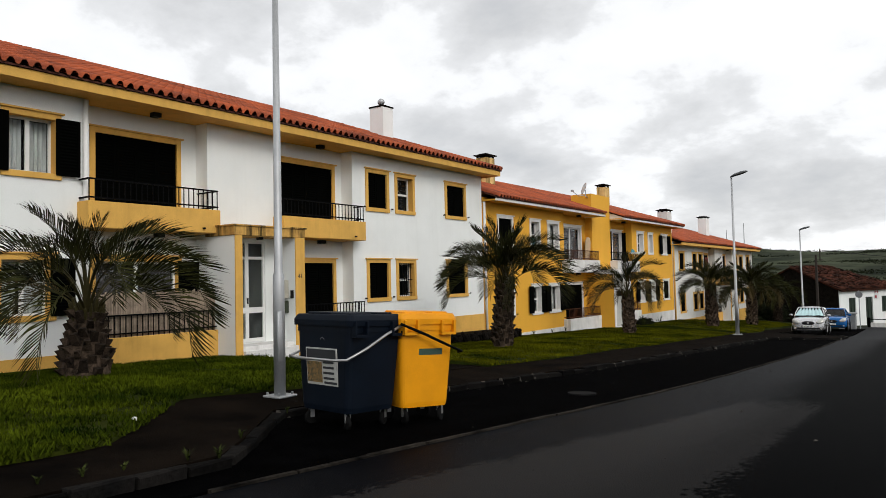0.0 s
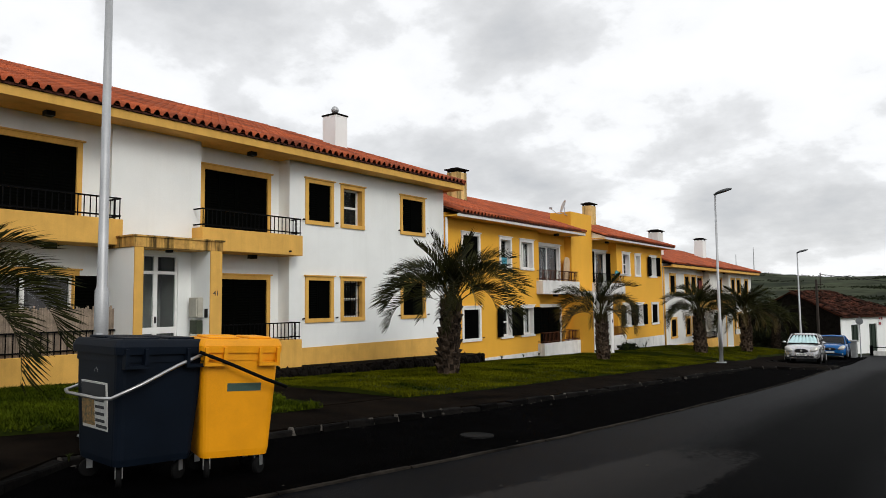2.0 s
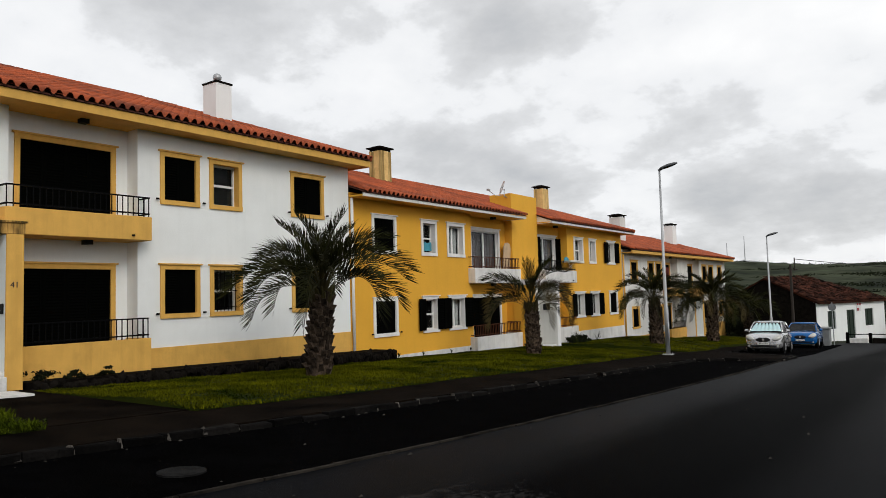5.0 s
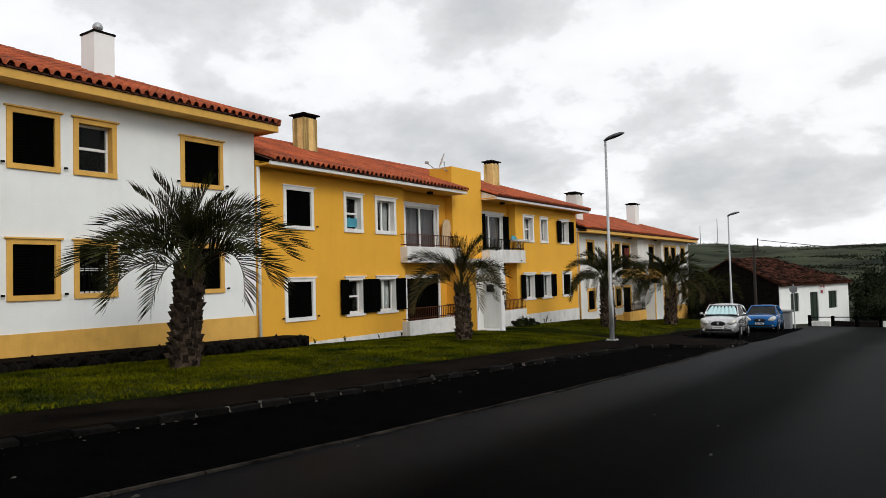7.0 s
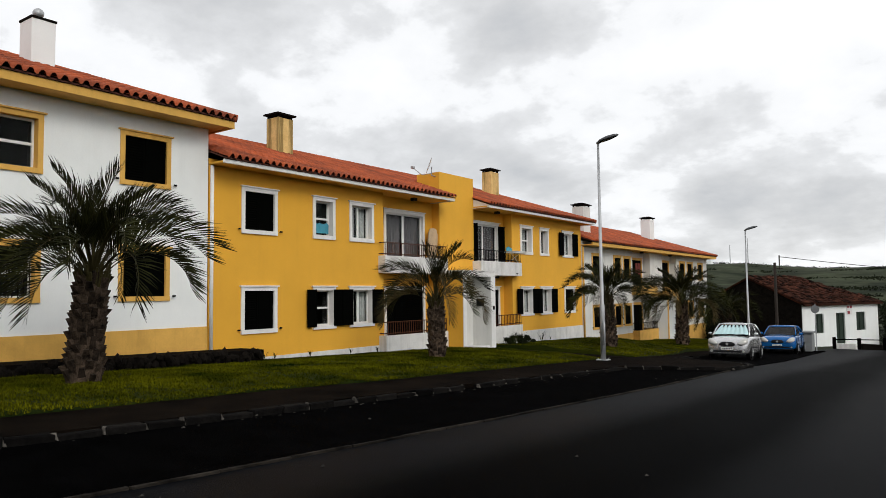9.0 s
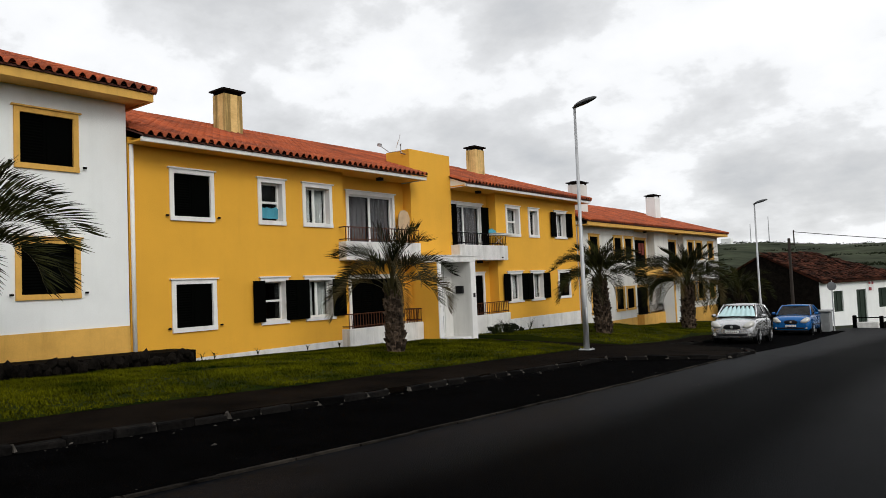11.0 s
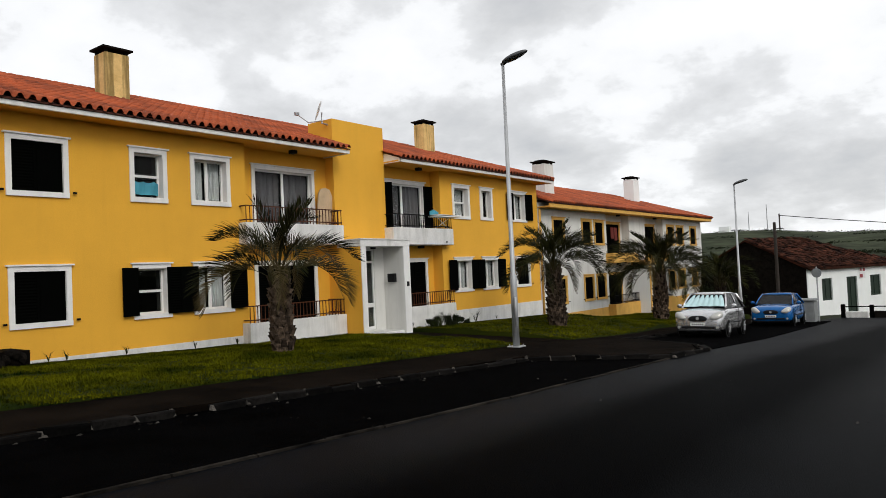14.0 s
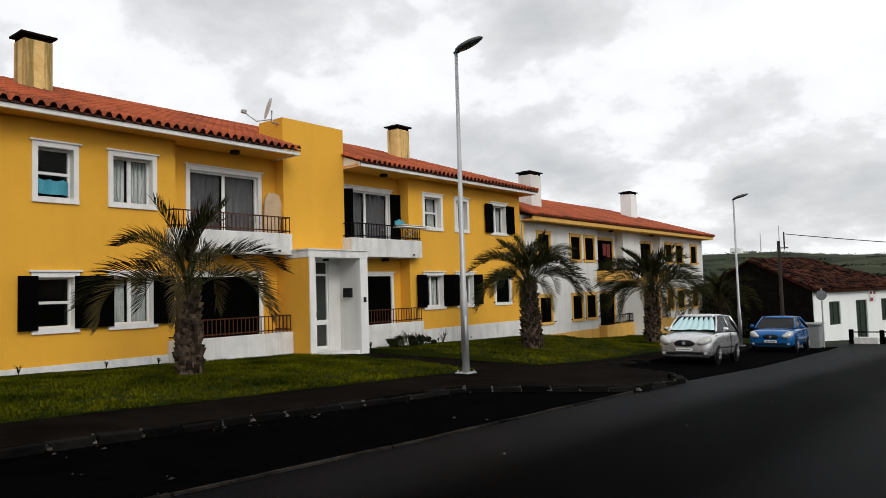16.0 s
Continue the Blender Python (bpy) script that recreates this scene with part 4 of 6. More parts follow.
CHIMNEY_OCHRE = material("stained_ochre", (0.80, 0.56, 0.22), 0.9, 0.1, 2.5, 25, 0.2, col2=(0.62, 0.41, 0.14), streak=0.6)
chimney(B, -17.45, -16.85, 29.7, 30.38, 5.9, 7.66, CHIMNEY_OCHRE, "legs")
chimney(B, -17.3, -16.75, 43.1, 43.8, 5.9, 7.55, CHIMNEY_OCHRE, "legs")
pipe(B, 25.26, -0.2, 5.05, WHITE_TRIM)
porch(B, -13.34, 35.57, 37.8, 0.2, 0.3, -0.7, 2.19, 2.4, WHITE_TRIM, -14.2, (36.1, 37.05, -0.45, 2.15), -0.5, WHITE_SHADED)
boxed("porch_return", OCHRE, B, FX - 0.06, -13.345, 35.56, 35.568, -0.7, 2.188)
boxed("mailbox", PLASTIC, B, -13.95, -13.65, 37.38, 37.505, 1.05, 1.33, bevel=0.01, label="black mailbox")
boxed("intercom", PLASTIC, B, -13.3, -13.28, 37.6, 37.7, 0.9, 1.05)

# end board of the eaves beside the tower
bm = bmesh.new()
ends = [[bm.verts.new((x, y, z)) for x, z in ((-13.66, 5.05), (-13.66, 5.16), (-14.41, 5.42), (-14.41, 5.05))] for y in (37.952, 37.975)]
bm.faces.new(ends[0]), bm.faces.new(ends[1][::-1])
for k in range(4):
    bm.faces.new((ends[0][k], ends[1][k], ends[1][(k + 1) % 4], ends[0][(k + 1) % 4]))
part("end_board", bm, WHITE_TRIM, B)

# satellite dish on the tower's flank
bm = bmesh.new()
tube(bm, [(-14.6, 35.61, 6.1), (-14.6, 35.38, 6.12), (-14.6, 35.38, 6.45)], 0.03)
tube(bm, [(-14.6, 35.38, 6.2), (-14.8, 35.0, 6.12), (-15.0, 34.75, 6.36)], 0.018)
box(bm, -15.06, -14.95, 34.66, 34.78, 6.34, 6.43)
dish_arm = thing("satellite_dish", (-14.6, 35.6, 6.1), "white satellite dish on a bent steel arm", "dish")
part("arm", bm, GALV, dish_arm)
bm = bmesh.new()
rings = []
for k in range(5):
    r = 0.29 * k / 4
    rings.append([bm.verts.new((r * math.cos(a), r * 1.1 * math.sin(a), 0.35 * r * r)) for a in [6.2832 * i / 20 for i in range(20)]] if k else [bm.verts.new((0, 0, 0))])
for i in range(20):
    bm.faces.new((rings[0][0], rings[1][i], rings[1][(i + 1) % 20]))
for a, b in zip(rings[1:], rings[2:]):
    for i in range(20):
        bm.faces.new((a[i], b[i], b[(i + 1) % 20], a[(i + 1) % 20]))
bmesh.ops.solidify(bm, geom=list(bm.faces), thickness=0.015)
bmesh.ops.transform(bm, matrix=look((-14.62, 35.3, 6.5), (-14.02, 35.9, 6.2)), verts=bm.verts)
part("reflector", bm, FRAME, dish_arm, smooth=True)

C = street_house("apartment_house", "two-storey white house with ochre trim beyond", 47.98, 70.6, 3.62, WHITE_SHADED, OCHRE_TRIM,
    [(49.24, 50.45, 1, "shut"), (52.2, 53.35, 1, "shut"), (53.6, 54.78, 1, "shut"), (49.24, 50.45, 0, "shut"), (52.2, 53.35, 0, "shut"), (53.6, 54.78, 0, "shut"),
     (63.9, 65.2, 1, "shut"), (65.6, 67.0, 1, "shut"), (68.2, 69.5, 1, "shut"), (63.9, 65.2, 0, "shut"), (65.6, 67.0, 0, "shut"), (68.2, 69.5, 0, "shut")],
    [(55.1, 58.1), (60.4, 63.3)], None, (1.36, 1.9), 4.2, 0.35,
    dict(bx=-13.9, bal=[(54.9, 58.2), (60.3, 63.5)], rwin=[(55.4, 57.8), (60.7, 63.0)], rkind=[("shut", "shut"), ("shut", "shut")],
         railmat=[(RAIL, RAIL), (RAIL, RAIL)], balmat=OCHRE_TRIM, par=-0.8, parmat=OCHRE_TRIM, band=-0.92, bandmat=OCHRE_TRIM, soffit=4.0, door=(58.7, 59.8, -1.4, 0.8)))
roof(C, 47.98, 71.0, 4.2, 0.35)
eaves(C, 47.98, 70.95, 3.98, 4.17, OCHRE_TRIM, OCHRE_TRIM)
chimney(C, -16.2, -15.5, 50.9, 51.8, 4.5, 6.45, WHITE_SHADED, "legs")
chimney(C, -17.3, -16.6, 64.6, 65.5, 5.0, 6.85, WHITE, "legs")
porch(C, -13.3, 58.15, 60.35, 0.2, 0.3, -1.8, 1.2, 1.45, OCHRE_TRIM, -14.1, (58.7, 59.8, -1.4, 1.1), -1.45, WHITE)
pipe(C, 48.06, -1.0, 3.95, OCHRE_TRIM)

# red washing on the far balcony
bm = bmesh.new()
for k in range(2):
    y = 56.0 + k * 0.45
    box(bm, -14.5, -14.48, y, y + 0.36, 2.7 - 0.1 * k, 3.3)
tagged(part("washing", bm, REDCLOTH), "red and dark washing hung over the balcony rail", "washing")
# reed screen behind the first rail
reed = thing("reed_screen", (-14.0, 10.0, 1.05), "brown reed screen tied behind the iron rail", "screen")
bm = bmesh.new()
for k in range(80):
    y = 9.86 + k * 0.0375
    box(bm, -14.03 + 0.006 * (k % 3), -14.01 + 0.006 * (k % 3), y, y + 0.034, 1.05, 1.98 + 0.05 * math.sin(k * 1.7) * math.sin(k * 0.31))
tagged(part("reeds", bm, REED, reed), kind="stuff")
# ironing board and folded board on the balconies
bd = thing("ironing_board", (-14.5, 35.3, 3.0), "tall cream ironing board leaning on the wall", "ironing board")
bm = bmesh.new()
prof = [(-0.27, 0.0), (0.2, -0.1), (0.29, 0.5), (0.28, 0.9), (0.17, 1.12), (0, 1.17), (-0.2, 1.14), (-0.29, 0.98), (-0.31, 0.5)]
f0 = [bm.verts.new((0, y, z)) for y, z in prof]
f1 = [bm.verts.new((0.04, y, z)) for y, z in prof]
bm.faces.new(f0[::-1]), bm.faces.new(f1)
for k in range(len(prof)):
    bm.faces.new((f0[k], f0[(k + 1) % 9], f1[(k + 1) % 9], f1[k]))
bmesh.ops.transform(bm, matrix=pose(-14.6, 35.32, 2.9, 0, 4, 0), verts=bm.verts)
part("board", bm, material("cream_cloth", (0.62, 0.45, 0.28), 0.9, 0.1), bd)
rk = thing("drying_rack", (-14.05, 40.6, 3.2), "folding clothes rack with a turquoise cloth", "rack")
bm = bmesh.new()
for z in (3.28, 3.34):
    box(bm, -14.15, -13.7, 39.9, 41.3, z, z + 0.02)
for k in range(6):
    box(bm, -14.15 + k * 0.08, -14.13 + k * 0.08, 39.9, 41.3, 3.3, 3.32)
tube(bm, [(-14.1, 40.2, 2.88), (-14.0, 41.0, 3.3)], 0.012)
tube(bm, [(-14.1, 41.0, 2.88), (-14.0, 40.2, 3.3)], 0.012)
part("rack_frame", bm, FRAME, rk)
bm = bmesh.new()
for k in range(8):
    box(bm, -14.0, -13.97, 39.8 + k * 0.06, 39.86 + k * 0.06, 3.36, 3.55 - 0.02 * abs(k - 3))
part("cloth", bm, CYANCLOTH, rk)

# planting bed with a rubble edge along the first house
bed = tagged(part("planting_bed", (lambda b: (prism(b, [(-14.3, 15.1), (-13.35, 15.1), (-13.35, 26.25), (-14.3, 26.25)], lambda x, y: gz(y) - 0.2, lambda x, y: along(BED_G, y)), b)[1])(bmesh.new()), SOIL), "bed of dark soil edged with basalt rubble", "bed", kind="structure")
rs = random.Random(8)
stone_meshes = []
for k in range(4):
    bm = bmesh.new()
    bmesh.ops.create_icosphere(bm, subdivisions=1, radius=0.13)
    for v in bm.verts:
        v.co = Vector((v.co.x * 0.8, v.co.y * 1.2, v.co.z * 0.8)) * (1 + 0.35 * noise.noise(v.co * 7 + Vector((k, 0, 0))))
    stone_meshes.append(mesh_of("stone", bm, DARKSTONE))
for k in range(110):
    y = 15.2 + k * 0.1
    piece("stone", stone_meshes[k % 4], bed, pose(-13.33 + rs.uniform(-0.05, 0.05), y, along(BED_G, y) - rs.uniform(0.03, 0.22), rs.uniform(0, 90), 0, rs.uniform(0, 360)))


# ---- leafy shrubs and trees ----
def leaves(name, center, size, count, leaf, mat, parent=None, seed=1):
    """Many small leaf blades in clumps inside an uneven volume."""
    r = random.Random(seed)
    clumps = [(Vector([r.gauss(0, 0.42) for _ in range(3)])) for _ in range(max(6, count // 260))]
    verts, faces = [], []
    for _ in range(count):
        c = clumps[int(r.random() * len(clumps))]
        d = Vector([r.gauss(0, 0.17) for _ in range(3)])
        p = c + d
        p = Vector((center[0] + p.x * size[0], center[1] + p.y * size[1], center[2] + max(-0.75, p.z) * size[2]))
        u = Vector([r.gauss(0, 1) for _ in range(3)]).normalized()
        w = u.orthogonal().normalized()
        n = len(verts)
        s = leaf * r.uniform(0.6, 1.3)
        verts += [tuple(p - u * s), tuple(p + w * s * 0.45), tuple(p + u * s), tuple(p - w * s * 0.45)]
        faces.append((n, n + 1, n + 2, n + 3))
    me = bpy.data.meshes.new(name)
    me.from_pydata(verts, [], faces)
    me.materials.append(mat)
    ob = new(name, me)
    if parent is not None:
        ob.parent = parent
        ob.matrix_parent_inverse = parent.matrix_basis.inverted()
    return ob


def shrub(x, y, z, sx, sy, sz, count, leaf, label, seed, name="shrub"):
    t = thing(name, (x, y, z), label, name)
    bm = bmesh.new()
    r = random.Random(seed)
    for _ in range(7):
        e = Vector((x + r.gauss(0, 0.3) * sx, y + r.gauss(0, 0.3) * sy, z + sz * r.uniform(0.5, 1.0)))
        tube(bm, [(x, y, z - 0.1), (Vector((x, y, z)) + e) / 2 + Vector((0, 0, 0.1 * sz)), e], [0.03 * sz, 0.02 * sz, 0.006 * sz], 5)
    part("stems", bm, BARK, t)
    leaves("foliage", (x, y, z + 0.75 * sz), (sx, sy, sz), count, leaf, FOLIAGE, t, seed)
    return t


for k, (x, y, s) in enumerate([(-13.5, 15.5, 0.2), (-13.55, 16.1, 0.15), (-13.5, 16.8, 0.13)]):
    shrub(x, y, along(BED_G, y), s, s * 1.8, s * 0.6, 500, 0.03, "low dark shrub in the planting bed", 20 + k)
def weed(x, y, z, h, seed, mat=WEED):
    r = random.Random(seed)
    bm = bmesh.new()
    foot = bm.verts.new((x, y, z - 0.01))
    for _ in range(22):
        a, l = r.uniform(0, 6.28), r.uniform(0.3, 1.0) * h
        p0 = Vector((x, y, z - 0.01))
        p1 = p0 + Vector((math.cos(a) * l * 0.25, math.sin(a) * l * 0.15, l * 0.7))
        p2 = p1 + Vector((math.cos(a) * l * 0.35, math.sin(a) * l * 0.35, l * 0.2))
        w = Vector((-math.sin(a), math.cos(a), 0)) * 0.008
        v = [bm.verts.new(p) for p in (p1 + w, p2, p1 - w)]
        bm.faces.new((foot, v[0], v[2])), bm.faces.new((v[2], v[0], v[1]))
    tagged(part("weed", bm, mat), "tuft of weeds in the kerb joint" if x > -9 else "tall grass weed against the wall", "weed", "weeds")


for k in range(9):
    y = [26.5, 26.9, 27.3, 28.6, 30.4, 31.6, 33.0, 42.0, 44.0][k]
    weed(-14.15 + 0.06 * (k % 2), y, wall_ground(y), 0.34 - 0.02 * k % 0.2, 40 + k)
for k in range(16):
    y = 38.3 + 2.6 * ((k * 0.618) % 1.0)
    x = -13.75 + 0.9 * ((k * 0.371) % 1.0)
    weed(x, y, lawn_z(x, y), 0.3 + 0.4 * ((k * 0.237) % 1.0), 80 + k)
for k, (x, y, q) in enumerate([(-13.4, 38.9, 0.28), (-13.2, 39.8, 0.33), (-13.5, 40.7, 0.24)]):
    shrub(x, y, lawn_z(x, y) - 0.05, q, q * 1.3, q * 0.75, 900, 0.04, "dark wild bush against the plinth", 60 + k)
for k, (x, y) in enumerate([(-5.25, 5.5), (-5.3, 5.2), (-5.15, 6.0), (-5.35, 4.9), (-5.6, 6.9), (-5.0, 6.2), (-6.5, 8.3), (-8.25, 13.1), (-8.3, 12.7), (-8.5, 12.2)]):
    weed(x, y, gz(y) - 0.01, 0.10 + 0.025 * (k % 3), 60 + k)


# ---- palms ----
def frond_mesh(L, droop, seed, mat, nodes=40, bare=0.27, hang=0.4):
    """A feather leaf: arched rachis that leaves the origin along +x, with stiff narrow leaflets on both sides."""
    r = random.Random(seed)
    n = nodes
    pts, p = [], Vector((0, 0, 0))
    for k in range(n + 1):
        pts.append(p.copy())
        a = -droop * (k / n) ** 1.15
        p = p + Vector((math.cos(a), 0, math.sin(a))) * (L / n)
    verts, faces, ids = [], [], []

    def quad(a, b, c, d, i):
        k = len(verts)
        verts.extend(tuple(v) for v in (a, b, c, d))
        faces.append((k, k + 1, k + 2, k + 3))
        ids.append(i)
    for k in range(n):
        w0, w1 = 0.024 * (1 - k / n) + 0.003, 0.024 * (1 - (k + 1) / n) + 0.003
        a, b = pts[k], pts[k + 1]
        up = Vector((0, 0, 0.014))
        quad(a + Vector((0, -w0, 0)), b + Vector((0, -w1, 0)), b + up, a + up, 1)
        quad(a + up, b + up, b + Vector((0, w1, 0)), a + Vector((0, w0, 0)), 1)
        quad(a + Vector((0, w0, 0)), b + Vector((0, w1, 0)), b + Vector((0, -w1, 0)), a + Vector((0, -w0, 0)), 1)
    for k in range(int(n * bare), n + 1):
        f = k / n
        base = pts[k]
        d = (pts[min(k + 1, n)] - pts[max(k - 1, 0)]).normalized()
        up = Vector((-d.z, 0, d.x))
        ln = L * (0.09 + 0.17 * math.sin(math.pi * min(1.0, 0.15 + 0.72 * f))) * r.uniform(0.92, 1.08)
        for side in (-1, 1):
            dv = (d * (0.75 + 0.5 * f + 0.1 * r.random()) + Vector((0, side * r.uniform(0.42, 0.6), 0)) + up * r.uniform(0.5, 0.8)).normalized()
            m1 = base + dv * ln * 0.55
            m2 = m1 + (dv + Vector((0, 0, -hang * r.uniform(0.5, 1.5)))).normalized() * ln * 0.5
            wv = d * 0.023
            quad(base - wv * 0.5, base + wv * 0.5, m1 + wv, m1 - wv, 0)
            quad(m1 - wv, m1 + wv, m2 + wv * 0.12, m2 - wv * 0.12, 0)
    me = bpy.data.meshes.new("frond")
    me.from_pydata(verts, [], faces)
    me.materials.append(mat)
    me.materials.append(RACHIS)
    me.polygons.foreach_set("material_index", ids)
    return me


FRONDS = [frond_mesh(1.75, radians(50), 1, FROND), frond_mesh(2.15, radians(98), 2, FROND), frond_mesh(2.3, radians(118), 3, FROND), frond_mesh(2.25, radians(132), 4, FROND), frond_mesh(2.15, radians(140), 5, FROND_DRY)]
TALL = [frond_mesh(2.1, radians(70), 11, FROND, 44, 0.38, 0.9), frond_mesh(2.4, radians(112), 12, FROND, 46, 0.38, 0.9), frond_mesh(2.6, radians(135), 13, FROND, 48, 0.38, 1.0), frond_mesh(2.6, radians(150), 14, FROND, 48, 0.38, 1.0), frond_mesh(2.4, radians(150), 15, FROND_DRY, 46, 0.38, 1.0)]


def palm(x, y, z, trunk, r0, r1, scale, count, label, seed, dry=2, kit=None, spread=42):
    r = random.Random(seed)
    t = thing("palm_tree", (x, y, z), label, "palm", "street palms")
    bm = bmesh.new()
    lean = Vector((r.uniform(-0.015, 0.015), r.uniform(-0.015, 0.015), 0))
    tube(bm, [Vector((x, y, z - 0.15 + (trunk + 0.25) * k / 6)) + lean * k for k in range(7)], [r0 * 0.98, r0 * 1.0, r0 * 0.92] + [r0 + (r1 - r0) * k / 6 for k in (3, 4, 5, 6)], 16)
    # old leaf bases
    n = int(trunk * 62)
    for k in range(n):
        f = k / n
        a = k * 2.39996
        rad = (r0 + (r1 - r0) * f) * 0.98
        c = Vector((x, y, z + 0.02 + trunk * f)) + lean * 6 * f
        o = Vector((math.cos(a), math.sin(a), 0))
        s = Vector((-math.sin(a), math.cos(a), 0))
        w, h, d = 0.05 * r.uniform(0.8, 1.25) * (1 + r0), 0.15 * r.uniform(0.8, 1.4), 0.3 * r0 * r.uniform(0.5, 1.5)
        p = [c + o * rad - s * w, c + o * rad + s * w, c + o * (rad + d) + s * w * 0.55 + Vector((0, 0, h)), c + o * (rad + d) - s * w * 0.55 + Vector((0, 0, h)),
             c + o * (rad - 0.03) + s * w * 0.6 + Vector((0, 0, h * 1.15)), c + o * (rad - 0.03) - s * w * 0.6 + Vector((0, 0, h * 1.15))]
        v = [bm.verts.new(q) for q in p]
        for q in ((0, 1, 2, 3), (3, 2, 4, 5), (0, 3, 5), (1, 4, 2)):
            bm.faces.new([v[i] for i in q])
    part("trunk", bm, TRUNK, t)
    top = Vector((x, y, z + trunk)) + lean * 6
    bm = bmesh.new()
    for k in range(26):
        a, f = k * 2.39996, k / 26
        o = Vector((math.cos(a), math.sin(a), 0))
        tube(bm, [top + o * r1 * 0.8 + Vector((0, 0, -0.15 + 0.2 * f)), top + o * (r1 * 1.25) + Vector((0, 0, 0.12 + 0.25 * f))], [0.045, 0.022], 5)
    part("leaf_sheath", bm, RACHIS, t)
    for k in range(count):
        f = (k + 0.5) / count
        a = k * 137.508 + r.uniform(-14, 14)
        kind = 0 if f < 0.2 else 1 if f < 0.45 else 2 if f < 0.75 else 3
        if f > (0.25 if dry == 2 else 0.6) and dry and k % dry == 0:
            kind = 4
        rise = 88 - spread * f ** 1.1 + r.uniform(-8, 8)
        s = scale * r.uniform(0.85, 1.08)
        o = Vector((math.cos(radians(a)), math.sin(radians(a)), 0))
        piece("frond", (kit or FRONDS)[kind], t, Matrix.Translation(top + o * r1 * 0.5 * f + Vector((0, 0, 0.22 * (1 - f)))) @ pose(0, 0, 0, 0, 0, a) @ pose(0, 0, 0, r.uniform(-25, 25), -rise, 0) @ Matrix.Scale(s, 4))
    return t


palm(-11.5, 8.45, lawn_z(-11.5, 8.45), 0.95, 0.38, 0.22, 0.92, 30, "young bushy feather palm on the lawn", 1, 5, TALL, 36)
palm(-10.46, 20.0, lawn_z(-10.46, 20.0), 1.7, 0.28, 0.23, 1.0, 40, "stout feather palm with a dense dark crown", 2, 0)
palm(-10.58, 30.24, lawn_z(-10.58, 30.24), 1.48, 0.235, 0.19, 0.95, 21, "slender feather palm with yellowing drooping leaves", 3, 2, None, 50)
palm(-10.5, 42.4, lawn_z(-10.5, 42.4), 1.95, 0.31, 0.22, 0.92, 42, "feather palm with a thick scaly trunk", 4, 5, None, 56)
palm(-10.7, 52.7, lawn_z(-10.7, 52.7), 2.1, 0.33, 0.25, 1.16, 50, "feather palm with a thick scaly trunk", 5, 3, None, 58)
palm(-10.9, 62.5, gz(62.5), 1.8, 0.32, 0.25, 1.05, 34, "dark feather palm near the cottage", 6, 0)


# ---- street lamps ----
def street_lamp(x, y, z, h, turn, label, kind=1):
    t = thing("street_lamp", (x, y, z), label, "street lamp", "street lamps")
    bm = bmesh.new()
    if kind:
        tube(bm, [(x, y, z), (x, y, z + 1.7), (x, y, z + 1.75), (x, y, z + h)], [0.082, 0.080, 0.06, 0.036], 14)
        box(bm, x + 0.05, x + 0.1, y - 0.1, y - 0.02, z + 0.5, z + 1.2, bevel=0.01)
    part("pole", bm, GALV, t, smooth=True)
    bm = bmesh.new()
    box(bm, x - 0.17, x + 0.17, y - 0.17, y + 0.17, z, z + 0.03, bevel=0.008)
    for a in (-1, 1):
        for b in (-1, 1):
            tube(bm, [(x + 0.12 * a, y + 0.12 * b, z + 0.03), (x + 0.12 * a, y + 0.12 * b, z + 0.07)], 0.016, 6)
    part("base_plate", bm, GALV, t)
    bm = bmesh.new()
    bmesh.ops.create_uvsphere(bm, u_segments=18, v_segments=10, radius=1)
    for v in bm.verts:
        c = v.co
        v.co = Vector((0.34 + c.x * 0.36, c.y * 0.14 * (1 - 0.25 * c.x), c.z * 0.09 if c.z > 0 else c.z * 0.05))
    tube(bm, [(-0.05, 0, -0.03), (0.12, 0, 0)], 0.045, 10)
    bmesh.ops.transform(bm, matrix=pose(x, y, z + h, 0, -14, turn), verts=bm.verts)
    part("lamp_head", bm, LAMPGREY, t, smooth=True)
    return t


street_lamp(-7.64, 9.19, gz(9.19), 6.9, 10, "galvanised steel street lamp beside the waste containers")
street_lamp(-7.46, 34.75, gz(34.75), 6.9, 5, "galvanised steel street lamp on the pavement")
street_lamp(-8.25, 57.0, gz(57.0), 6.85, 5, "galvanised steel street lamp beyond the cars")


# ---- waste containers ----
def caster(parent, x, y, z, r=0.1, turn=0):
    w = bmesh.new()
    bmesh.ops.create_cone(w, cap_ends=True, segments=20, radius1=r, radius2=r, depth=0.045)
    bmesh.ops.bevel(w, geom=[e for e in w.edges if e.calc_face_angle(0) > 1], offset=0.01, segments=1, affect="EDGES")
    bmesh.ops.transform(w, matrix=pose(x, y, z + r, 90, 0, turn), verts=w.verts)
    ob = part("caster", w, RUBBER, parent, "black rubber caster")
    f = bmesh.new()
    for s in (-1, 1):
        box(f, -0.025, 0.025, 0.028 * s - 0.004, 0.028 * s + 0.004, 0.0, r + 0.045)
    box(f, -0.04, 0.04, -0.04, 0.04, r + 0.045, r + 0.055)
    bmesh.ops.transform(f, matrix=pose(x, y, z + r, 0, 0, turn), verts=f.verts)
    part("fork", f, CHROME, ob)


